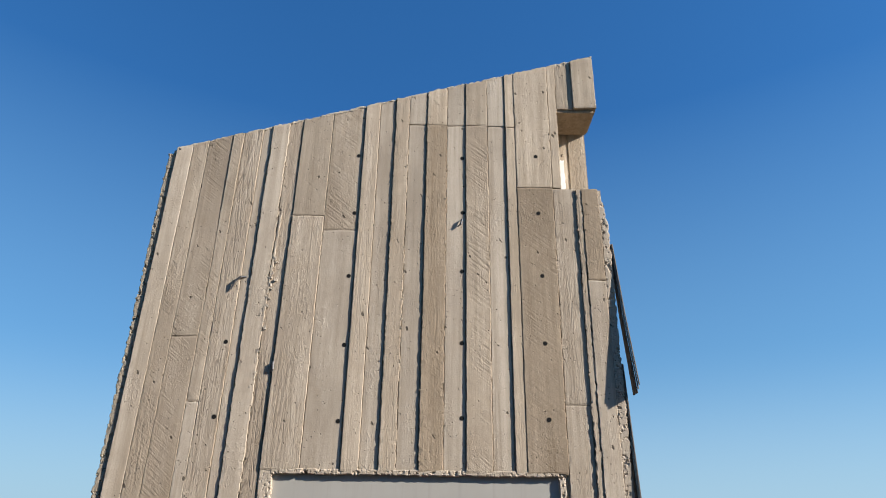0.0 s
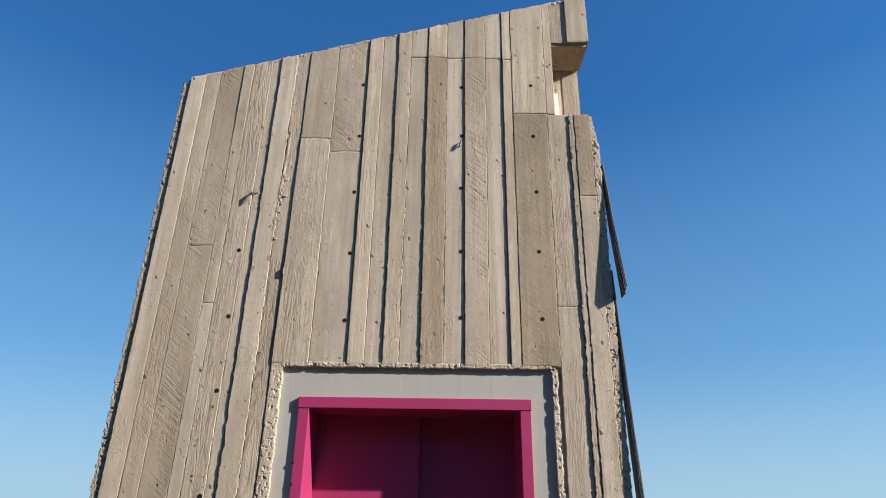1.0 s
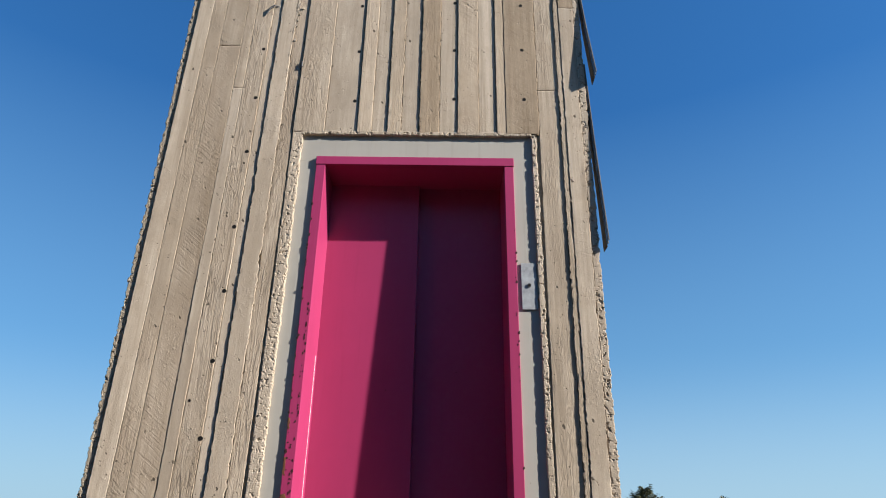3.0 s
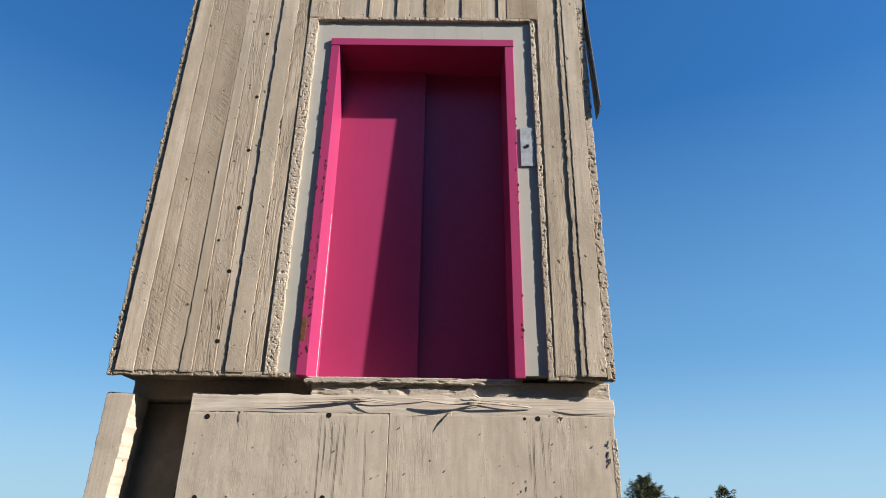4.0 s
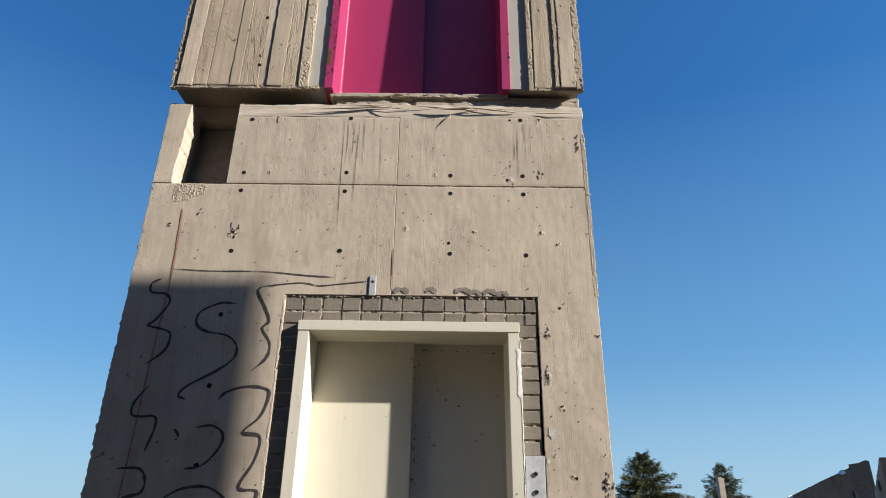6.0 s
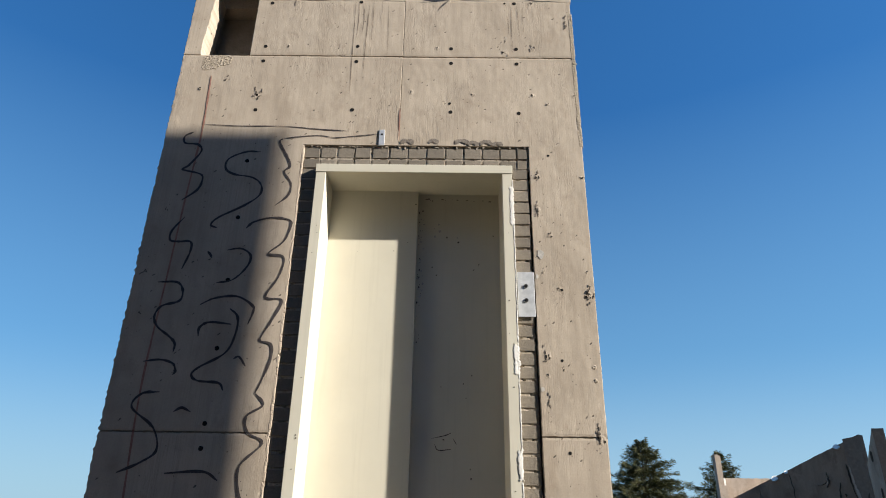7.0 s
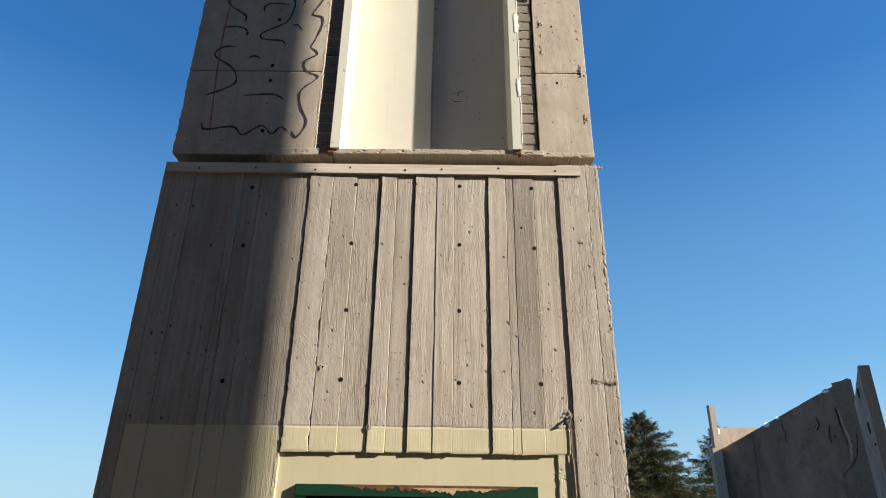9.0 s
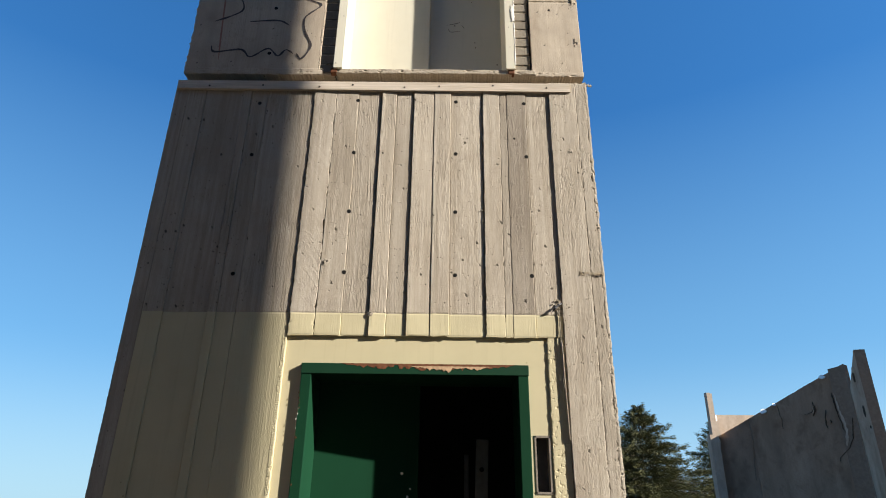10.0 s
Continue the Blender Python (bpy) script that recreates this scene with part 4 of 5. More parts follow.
# ---- ruined walls in the distance ----
def broken_wall(bm, a, b, thick, za, zb, seed, jag=0.06, z0=-1.0, n=36):
    """An upright wall with an uneven broken top."""
    a, b = Vector((a[0], a[1], 0)), Vector((b[0], b[1], 0))
    side = (b - a).normalized().cross(Vector((0, 0, 1))) * thick
    rows = []
    for k in range(n + 1):
        t = k / n
        p = a.lerp(b, t)
        top = za + (zb - za) * t + jag * (wob(t * 9, seed, 0) + 0.6 * wob(t * 31, seed, 4))
        rows.append([bm.verts.new((q.x, q.y, z)) for q, z in ((p, z0), (p, top), (p + side, top + 0.5 * jag * wob(t * 20, seed, 7)), (p + side, z0))])
    for u, v in zip(rows, rows[1:]):
        for i in range(3):
            bm.faces.new((u[i], u[i + 1], v[i + 1], v[i]))
    bm.faces.new(rows[0]), bm.faces.new(rows[-1])


WALL_A, WALL_B = Vector((16.85, 23.05, 0)), Vector((13.29, 27.50, 0))
ALONG = (WALL_B - WALL_A).normalized()
OUT = Vector((-ALONG.y, ALONG.x, 0))


def on_wall(u, z, off=0.02):
    return WALL_A + ALONG * u + OUT * off + Vector((0, 0, z))


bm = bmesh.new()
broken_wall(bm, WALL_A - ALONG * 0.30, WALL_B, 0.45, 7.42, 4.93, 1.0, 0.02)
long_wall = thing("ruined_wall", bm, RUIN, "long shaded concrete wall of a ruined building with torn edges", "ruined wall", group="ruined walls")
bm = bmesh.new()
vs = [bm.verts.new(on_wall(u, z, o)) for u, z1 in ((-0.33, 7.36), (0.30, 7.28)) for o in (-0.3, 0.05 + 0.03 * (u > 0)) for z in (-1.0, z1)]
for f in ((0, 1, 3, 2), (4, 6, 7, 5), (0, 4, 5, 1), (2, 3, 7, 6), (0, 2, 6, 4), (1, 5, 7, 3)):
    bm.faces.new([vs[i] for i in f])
part("end_pier", bm, FARPIER, long_wall, "end pier, mossy and darkened for shade")
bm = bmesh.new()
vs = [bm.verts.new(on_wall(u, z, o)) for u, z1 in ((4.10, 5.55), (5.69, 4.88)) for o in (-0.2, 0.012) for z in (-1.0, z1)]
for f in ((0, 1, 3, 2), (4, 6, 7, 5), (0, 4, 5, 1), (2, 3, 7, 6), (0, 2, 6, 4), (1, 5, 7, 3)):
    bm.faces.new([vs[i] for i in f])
part("end_panel", bm, RUIN_DARK, long_wall, "darker panel")


def wall_patch(u, z, w, h, material, name, seed, label=""):
    """A ragged break on the long wall's crest, its face leaning back over the top."""
    bm = bmesh.new()
    ring = [bm.verts.new(on_wall(u + w * math.cos(a * 0.571) * (1 + 0.5 * wob(a * 1.3, u, seed)), z + h * math.sin(a * 0.571) * (1 + 0.5 * wob(a * 1.3, 3, seed)), 0.09 - 0.10 * math.sin(a * 0.571) + 0.075 * math.cos(a * 0.571))) for a in range(11)]
    rear = [bm.verts.new(v.co - OUT * 0.3) for v in ring]
    bm.faces.new(ring), bm.faces.new(rear)
    for i in range(11):
        k = (i + 1) % 11
        bm.faces.new((ring[i], ring[k], rear[k], rear[i]))
    part(name, bm, material, long_wall, label)


# crest breaks are coloured white to carry the sun they catch
for u, z, w, h in ((0.58, 6.99, 0.12, 0.10), (3.33, 5.84, 0.12, 0.11), (2.80, 6.08, 0.05, 0.07)):
    wall_patch(u, z, w, h, WHITE, "broken_edge", u, "fresh pale break, its sunlight put into the white")


def torn(points, width, material, name, grow=0.0):
    bm = bmesh.new()
    prev = None
    fine = []
    for (u0, z0), (u1, z1) in zip(points, points[1:]):
        for k in range(3):
            t = k / 3
            fine.append((u0 + (u1 - u0) * t + 0.035 * wob(u0 * 7, z0 * 5, k * 1.3), z0 + (z1 - z0) * t + 0.04 * wob(z0 * 9, k * 1.7, 3)))
    points = fine + [points[-1]]
    for k, (u, z) in enumerate(points):
        w = width * (0.45 + 1.1 * abs(wob(k * 2.7, u * 3, z * 5))) * (0.15 if k in (0, len(points) - 1) else 1) * (1 + grow * (k / len(points) - 0.5))
        now = [bm.verts.new(on_wall(u - w, z, 0.095)), bm.verts.new(on_wall(u + w, z, 0.105)), bm.verts.new(on_wall(u + w, z, 0.05)), bm.verts.new(on_wall(u - w, z, 0.05))]
        if prev:
            for i in range(4):
                j = (i + 1) % 4
                bm.faces.new((prev[i], prev[j], now[j], now[i]))
        prev = now
    part(name, bm, material, long_wall)


torn([(0.27, 6.26), (0.25, 5.95), (0.23, 5.65), (0.20, 5.40), (0.13, 5.10), (0.11, 4.75), (0.14, 4.45), (0.22, 4.10)], 0.05, RUIN_LIT, "torn_strip", 1.3)
torn([(0.36, 6.22), (0.33, 5.96), (0.33, 5.62), (0.30, 5.40)], 0.03, SHADE, "torn_hole")
torn([(-0.22, 5.20), (-0.12, 4.75), (-0.05, 4.40), (0.15, 4.02), (0.38, 3.82), (0.58, 3.66), (0.60, 3.48)], 0.012, SHADE, "crack")
torn([(0.36, 6.30), (0.34, 5.9), (0.30, 5.4), (0.24, 5.0), (0.20, 4.7)], 0.018, SHADE, "crack")
torn([(1.20, 6.00), (1.15, 5.80), (1.16, 5.62), (1.28, 5.40)], 0.024, SHADE, "torn_hole")
torn([(1.16, 5.70), (1.40, 5.52), (1.62, 5.50)], 0.008, SHADE, "crack")
torn([(1.22, 5.80), (1.20, 5.60), (1.26, 5.50)], 0.03, RUIN_LIT, "torn_flake")
torn([(0.73, 5.62), (0.82, 5.30), (0.84, 5.10), (0.80, 4.84)], 0.018, SHADE, "torn_hole")
torn([(0.64, 5.18), (0.62, 5.06)], 0.035, SHADE, "torn_hole")
torn([(2.70, 6.00), (2.60, 5.4), (2.62, 5.0)], 0.006, SHADE, "crack")
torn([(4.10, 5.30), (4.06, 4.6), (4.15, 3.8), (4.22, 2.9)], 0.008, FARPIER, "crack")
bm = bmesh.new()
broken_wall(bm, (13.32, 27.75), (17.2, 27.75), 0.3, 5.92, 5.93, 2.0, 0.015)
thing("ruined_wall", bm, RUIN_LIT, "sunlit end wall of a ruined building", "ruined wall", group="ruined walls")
bm = bmesh.new()
broken_wall(bm, (12.90, 27.55), (13.16, 27.55), 0.3, 6.96, 6.90, 3.0, 0.04, 5.0, 6)
broken_wall(bm, (12.86, 27.50), (13.24, 27.50), 0.35, 5.55, 5.60, 4.0, 0.03, 4.9, 6)
broken_wall(bm, (12.70, 27.48), (13.10, 27.48), 0.4, 4.95, 4.90, 6.0, 0.03, -1.0, 6)
pillar = thing("broken_pillar", bm, RUIN_LIT, "thin broken concrete pillar at the wall's end", "pillar")
for k, (x, z, w, h, material, name) in enumerate(((13.02, 6.45, 0.03, 0.14, SHADE, "hole"), (13.24, 5.68, 0.07, 0.22, WHITE, "broken_edge"), (13.30, 5.32, 0.05, 0.12, WHITE, "broken_edge"),
                                                  (13.22, 4.62, 0.08, 0.22, RUIN_LIT, "torn_flake"), (13.20, 4.05, 0.06, 0.16, RUIN_LIT, "torn_flake"), (13.12, 4.75, 0.06, 0.5, SHADE, "crack"))):
    bm = bmesh.new()
    flake(bm, x, 27.42 - 0.004 * k, z, w, h, k + 2.5, 0.1)
    part(name, bm, material, pillar)
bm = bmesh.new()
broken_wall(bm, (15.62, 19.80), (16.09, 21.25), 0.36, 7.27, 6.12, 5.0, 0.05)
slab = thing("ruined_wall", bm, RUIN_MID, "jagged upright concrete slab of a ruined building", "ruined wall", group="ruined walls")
# near end of the slab: its shade is put into the colour
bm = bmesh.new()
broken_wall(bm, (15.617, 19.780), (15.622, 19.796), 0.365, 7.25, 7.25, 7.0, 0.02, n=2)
part("end_face", bm, FARPIER, slab, "broken end, mossy and darkened for shade")
for k, (t, z, w, h) in enumerate(((0.45, 6.35, 0.03, 0.15), (0.30, 5.05, 0.03, 0.17), (0.12, 4.45, 0.02, 0.05))):
    bm = bmesh.new()
    flake(bm, 15.62 + 0.47 * t, 19.80 + 1.45 * t - 0.07, z, w, h, k + 9.5, 0.12)
    part("torn_hole", bm, SHADE, slab)

# added sun blocker out of view: shades the near faces of the ruin
bm = bmesh.new()
box(bm, 22.0, 22.4, 14.0, 22.3, -1.0, 14.0)
thing("wall_right", bm, FARWALL, "plain tall wall, added out of view to shade the ruin", "concrete wall", "structure")

# ---- trees ----


def spruce(at, height, spread, seed, label, thick=1.0):
    rnd = random.Random(seed)
    root = base("spruce_tree", at, label, "tree", group="spruces behind the tower")
    bm = bmesh.new()
    rings = []
    for k in range(9):
        t = k / 8
        r = 0.22 * (1 - t) ** 0.8 + 0.015
        rings.append([bm.verts.new((at[0] + r * math.cos(a * math.pi / 4) + 0.1 * wob(t * 3, seed, 0), at[1] + r * math.sin(a * math.pi / 4), at[2] + t * height * 0.98)) for a in range(8)])
    for a, b in zip(rings, rings[1:]):
        for i in range(8):
            k = (i + 1) % 8
            bm.faces.new((a[i], a[k], b[k], b[i]))
    trunk = part("trunk", bm, BARK, root)
    verts, faces = [], []
    lv, lf = [], []

    def spray(p, along, across):
        """A flat tuft of needles, narrow and pointed."""
        n = len(verts)
        verts.extend([p - along * 0.4, p + across * 0.5, p + along, p - across * 0.5])
        faces.append((n, n + 1, n + 2, n + 3))

    levels = int(height / 0.23)
    for k in range(levels):
        t = min(0.99, 0.05 + 0.95 * (k + rnd.uniform(-0.5, 0.5)) / levels)
        drop = (1 - t) * height
        reach = min(6.2, spread * drop ** 0.95) * (0.85 + 0.45 * wob(k * 0.9, seed, 2)) + 0.06
        count = max(4, int((15 - 9 * t) * (0.55 + 0.45 * thick)))
        for c in range(count):
            ang = 2 * math.pi * (c + rnd.random()) / count
            far = reach * rnd.uniform(0.55, 1.0) * (1.0 + 0.25 * (rnd.random() > 0.82))
            rise = rnd.uniform(-0.30, 0.14) + 0.75 * t ** 3
            foot = Vector((at[0], at[1], at[2] + t * height + rnd.uniform(-0.1, 0.1)))
            way = Vector((math.cos(ang), math.sin(ang), 0))
            side = Vector((-way.y, way.x, 0))
            n = len(lv)
            for e in (0, 1):
                p = foot + way * far * e * 0.9 + Vector((0, 0, rise * far * e * 0.8))
                w = 0.04 * (1 - e) + 0.006
                lv.extend([p + side * w, p - side * w, p + Vector((0, 0, w))])
            lf.extend([(n, n + 1, n + 4, n + 3), (n + 1, n + 2, n + 5, n + 4), (n + 2, n, n + 3, n + 5)])
            for e in range(int((14 + far * 46) * thick)):
                u = rnd.random() ** 0.75
                if u < 0.10:
                    continue
                off = rnd.uniform(-1, 1)
                width = far * 0.30 * (1.08 - u) + 0.07
                lift = 0.16 * far * max(0.0, u - 0.65)
                p = foot + way * far * u + Vector((0, 0, rise * far * u - 0.10 * far * u * u + lift - abs(off) * 0.06 + rnd.gauss(-0.06, 0.10))) + side * off * width
                d = (way * rnd.uniform(0.6, 1) + side * off * rnd.uniform(0.3, 0.9) + Vector((0, 0, rnd.uniform(-0.5, 0.5)))).normalized()
                a = d.cross(Vector((rnd.uniform(-1, 1), rnd.uniform(-1, 1), rnd.uniform(0, 1)))).normalized()
                size = rnd.uniform(0.10, 0.25)
                spray(p, d * size * 1.15, a * size * 0.24)
    me = bpy.data.meshes.new("crown")
    me.from_pydata(verts, [], faces)
    me.materials.append(NEEDLES)
    tagged(under(new("crown", me), root), kind="stuff")
    me = bpy.data.meshes.new("branchwork")
    me.from_pydata(lv, [], lf)
    me.materials.append(BARK)
    tagged(under(new("branchwork", me), root), kind="stuff")
    return root


spruce((16.75, 51.2, -0.2), 10.35, 1.14, 3, "broad dark green spruce tree, dense and slightly ragged", 1.45)
spruce((24.2, 53.5, -0.2), 9.85, 0.92, 8, "thinner dark green spruce tree with open gaps", 1.0)

# ---- tie holes and spalled spots ----


def face_of(boards, x, plain_y):
    for b in boards:
        if b[0] <= x <= b[1]:
            return b[2]
    return plain_y


def hole(parent, x, y, z, r=0.011):
    bm = bmesh.new()
    disc(bm, x, y - 0.0012, z, r, 0.008, 11, x * 7)
    part("tie_hole", bm, HOLE, parent)


def spall(parent, x, y, z, r, seed, material=None):
    """A shallow rough spot with a few small dark pits."""
    rnd = random.Random(seed)
    bm = bmesh.new()
    sides, rings = 16, 5
    rows = []
    for k in range(rings + 1):
        row = []
        for i in range(sides):
            a = 2 * math.pi * i / sides
            q = r * k / rings * (1 + 0.35 * wob(math.cos(a) * 1.3, math.sin(a) * 1.3, seed))
            up = 0.0018 * (1 - (k / rings) ** 2) * (1 + 0.9 * wob(q * math.cos(a) * 140, q * math.sin(a) * 140, seed + 0.5))
            row.append(bm.verts.new((x + q * math.cos(a), y - up, z + q * math.sin(a))))
        rows.append(row)
    for a, b in zip(rows[1:], rows[2:]):
        for i in range(sides):
            k = (i + 1) % sides
            bm.faces.new((a[i], a[k], b[k], b[i]))
    bm.faces.new(rows[1])
    bmesh.ops.delete(bm, geom=rows[0], context="VERTS")
    spot = part("spalled_spot", bm, material or SMOOTH, parent)
    bm = bmesh.new()
    for i in range(rnd.randint(2, 5)):
        flake(bm, x + rnd.uniform(-0.6, 0.6) * r, y - 0.0028, z + rnd.uniform(-0.6, 0.6) * r, r * rnd.uniform(0.08, 0.22), r * rnd.uniform(0.08, 0.30), i + seed)
    part("pit", bm, HOLE, spot)


for x, ys in ((-1.015, (10.711, 10.325, 9.93, 9.428, 9.04, 8.655, 8.266, 7.874)), (-0.391, (11.865, 11.48, 11.092, 10.703, 10.312)),
              (0.234, (12.264, 11.853, 11.489, 11.126, 10.72, 10.334)), (0.673, (11.866, 11.487, 11.102, 10.722, 10.331))):
    for z in ys:
        hole(wall_upper, x + 0.006 * wob(z * 3, x, 0), face_of(UPPER, x, M), z, 0.012)
hole(wall_upper, -1.1, face_of(UPPER, -1.1, M), 8.45, 0.008)
for x, zs in ((-1.028, (7.5, 7.117, 6.995, 6.604, 6.227, 5.841, 5.448, 5.056, 4.663, 4.54, 4.152)), (-0.410, (7.515, 7.124, 6.996, 6.612)),
              (0.217, (7.111, 6.989, 6.601)), (0.650, (7.512, 7.112, 6.988, 6.597))):
    for z in zs:
        hole(wall_middle, x, 0.0, z, 0.013)
for x, z, r in ((0.583, 7.511, 0.008), (0.211, 6.667, 0.009), (0.82, 6.285, 0.008), (0.851, 5.412, 0.008), (0.827, 5.012, 0.008), (0.838, 4.542, 0.009)):
    hole(wall_middle, x, 0.0, z, r)
SPALLS = [(0.76, 7.509, 0.022), (0.123, 7.113, 0.018), (0.753, 7.114, 0.026), (-0.876, 7.122, 0.018), (0.575, 7.08, 0.026), (-1.041, 6.709, 0.032),
          (-0.04, 6.754, 0.022), (0.361, 6.739, 0.016), (0.748, 6.737, 0.018), (0.835, 6.668, 0.014), (1.008, 6.734, 0.02), (-1.415, 6.763, 0.02),
          (1.012, 6.134, 0.018), (0.995, 5.384, 0.024), (0.996, 4.979, 0.014), (1.003, 4.608, 0.026), (1.009, 4.26, 0.014), (0.80, 5.75, 0.02),
          (-1.456, 5.891, 0.02), (-1.498, 5.251, 0.028), (-1.5, 5.5, 0.018)]
for k, (x, z, r) in enumerate(SPALLS):
    spall(wall_middle, x, 0.0, z, r, k)
for x, zs in ((-1.031, (3.738, 3.36, 2.587)), (-0.411, (3.762, 3.379, 2.98, 2.601)), (0.207, (3.76, 3.378, 2.984, 2.591)), (0.634, (3.747, 3.359, 2.59))):
    for z in zs:
        hole(wall_lower, x, face_of(LOWER, x, LM), z, 0.012)
hole(wall_lower, 0.565, face_of(LOWER, 0.565, LM), 3.487, 0.007)
for k, (x, z, r) in enumerate(((0.645, 2.98, 0.02), (0.90, 3.40, 0.02), (0.93, 2.60, 0.024), (0.99, 2.60, 0.02), (-0.52, 2.66, 0.025), (-0.25, 2.36, 0.015))):
    spall(wall_lower, x, face_of(LOWER, x, LM), z, r, 60 + k, BOARD_LOW)

for k, (x, z, r) in enumerate(((0.743, 5.627, 0.022), (0.716, 5.49, 0.009), (0.716, 4.86, 0.010))):
    bm = bmesh.new()
    flake(bm, x, -0.0022, z, r, r * 1.25, k + 3.3, 0.003)
    part("filler_spot", bm, FILLER, wall_middle, "pale grey filler")

for k, (x, z, r) in enumerate(((0.742, 6.139, 0.022), (0.735, 5.912, 0.026), (0.753, 5.517, 0.013), (0.836, 5.417, 0.015), (0.75, 5.039, 0.024), (0.836, 4.962, 0.010), (0.746, 4.928, 0.018), (0.996, 5.52, 0.014), (0.999, 4.906, 0.012))):
    spall(wall_middle, x, 0.0, z, r, 80 + k)


def scuff(parent, x, y, z, w, h, amount, seed):
    """A cluster of small dark scratches and torn specks."""
    rnd = random.Random(seed)
    bm = bmesh.new()
    for k in range(int(amount * 0.62)):
        flake(bm, x + rnd.gauss(0, w * 0.45), y - 0.0030 - 0.00005 * k, z + rnd.gauss(0, h * 0.45), rnd.uniform(0.0006, 0.0017), rnd.uniform(0.002, 0.010), k + seed)
    part("scratches", bm, DRIP, parent)


for k, (x, z, w, h, amount) in enumerate(((-1.028, 6.735, 0.030, 0.060, 34), (0.578, 7.134, 0.035, 0.070, 12), (0.752, 7.130, 0.035, 0.040, 18), (1.000, 5.376, 0.028, 0.055, 30),
                                          (0.993, 4.608, 0.014, 0.085, 34), (0.744, 6.142, 0.018, 0.050, 22), (0.735, 5.912, 0.018, 0.075, 26), (0.995, 4.269, 0.008, 0.040, 10),
                                          (-0.869, 7.490, 0.008, 0.030, 8), (-1.250, 6.840, 0.030, 0.040, 9), (0.993, 7.342, 0.012, 0.110, 26), (0.741, 5.040, 0.016, 0.060, 14), (0.749, 4.780, 0.014, 0.070, 14))):
    scuff(wall_middle, x, 0.0, z, w, h, amount, k + 300)

# hacked patch under the notch, and the red chalk lines
bm = bmesh.new()
rubble(bm, -1.430, -1.235, 6.915, 7.036, -0.002, 0.02, 0.005, 9.0, 0.012, 0.004, (0.006, 0.010), (0.014, 0.001), flat=1.0, bend=lambda p: p + Vector((0, 0, 0.45 * max(0.0, p.x + 1.36) * (7.036 - p.z) / 0.12)))
part("hacked_patch", bm, PATCH, wall_middle, "hacked patch of bare aggregate")
for pts, w in (([(-1.352, 6.869), (-1.345, 6.689), (-1.34, 6.477), (-1.345, 6.3), (-1.362, 5.9), (-1.374, 5.5), (-1.393, 4.876), (-1.375, 4.4), (-1.356, 4.093)], 0.014),
               ([(-0.105, 6.625), (-0.104, 6.5), (-0.103, 6.381)], 0.012)):
    bm = bmesh.new()
    ribbon(bm, pts, w, -0.0024)
    part("chalk_line", bm, REDCHALK, wall_middle, "faded red marking line")
for pts, w in (([(-0.448, 7.52), (-0.441, 7.00), (-0.437, 6.72)], 0.004), ([(-0.424, 7.51), (-0.419, 7.36), (-0.424, 7.20)], 0.004), ([(-0.392, 7.48), (-0.382, 7.40), (-0.386, 7.25)], 0.004),
               ([(-0.351, 7.51), (-0.358, 7.20), (-0.361, 6.93)], 0.0035), ([(-0.322, 7.525), (-0.320, 7.36), (-0.321, 7.18)], 0.003), ([(-0.262, 7.525), (-0.260, 7.46), (-0.262, 7.40)], 0.003),
               ([(-0.219, 7.48), (-0.212, 7.28), (-0.209, 7.07)], 0.003), ([(0.629, 7.50), (0.624, 7.30), (0.627, 7.08)], 0.0035), ([(0.667, 7.49), (0.672, 7.36), (0.676, 7.22)], 0.0035),
               ([(0.704, 7.47), (0.703, 7.38), (0.706, 7.26)], 0.003), ([(0.600, 7.40), (0.606, 7.30), (0.604, 7.22)], 0.003)):
    bm = bmesh.new()
    ribbon(bm, pts, w * 0.9, -0.0022)
    part("drip_stain", bm, DRIP, wall_middle)

# ---- scribbled spray paint on the middle section ----
def stroke(width, pts):
    bm = bmesh.new()
    ribbon(bm, pts, width * 1.05, -0.0028)
    part("paint_stroke", bm, SPRAY, wall_middle)


stroke(0.016, [(-1.39, 6.43), (-1.44, 6.40), (-1.43, 6.35), (-1.35, 6.34), (-1.32, 6.29), (-1.38, 6.19), (-1.41, 6.16), (-1.30, 6.13), (-1.28, 6.09), (-1.30, 6.02), (-1.38, 5.95)])
stroke(0.016, [(-0.95, 6.29), (-1.04, 6.29), (-1.14, 6.24), (-1.15, 6.17), (-1.09, 6.13), (-0.98, 6.11), (-0.92, 6.06), (-0.92, 5.99), (-1.00, 5.92), (-1.14, 5.84), (-1.18, 5.79), (-1.14, 5.77)])
stroke(0.007, [(-0.235, 6.43), (-0.36, 6.415), (-0.50, 6.40), (-0.60, 6.415), (-0.72, 6.405), (-0.82, 6.39)])
stroke(0.015, [(-0.825, 6.388), (-0.84, 6.36), (-0.78, 6.25), (-0.76, 6.19), (-0.79, 6.15), (-0.74, 6.07), (-0.75, 5.99), (-0.82, 5.92)])
stroke(0.016, [(-0.97, 5.77), (-0.93, 5.81), (-0.83, 5.84), (-0.73, 5.83), (-0.71, 5.79), (-0.74, 5.69), (-0.82, 5.61), (-0.73, 5.59), (-0.74, 5.48), (-0.80, 5.37), (-0.79, 5.34), (-0.71, 5.33), (-0.75, 5.22), (-0.79, 5.14), (-0.80, 5.10), (-0.74, 5.08), (-0.73, 5.01), (-0.76, 4.90), (-0.79, 4.82)])
stroke(0.016, [(-1.34, 5.84), (-1.40, 5.75), (-1.40, 5.69), (-1.35, 5.68), (-1.28, 5.68), (-1.27, 5.62), (-1.30, 5.51)])
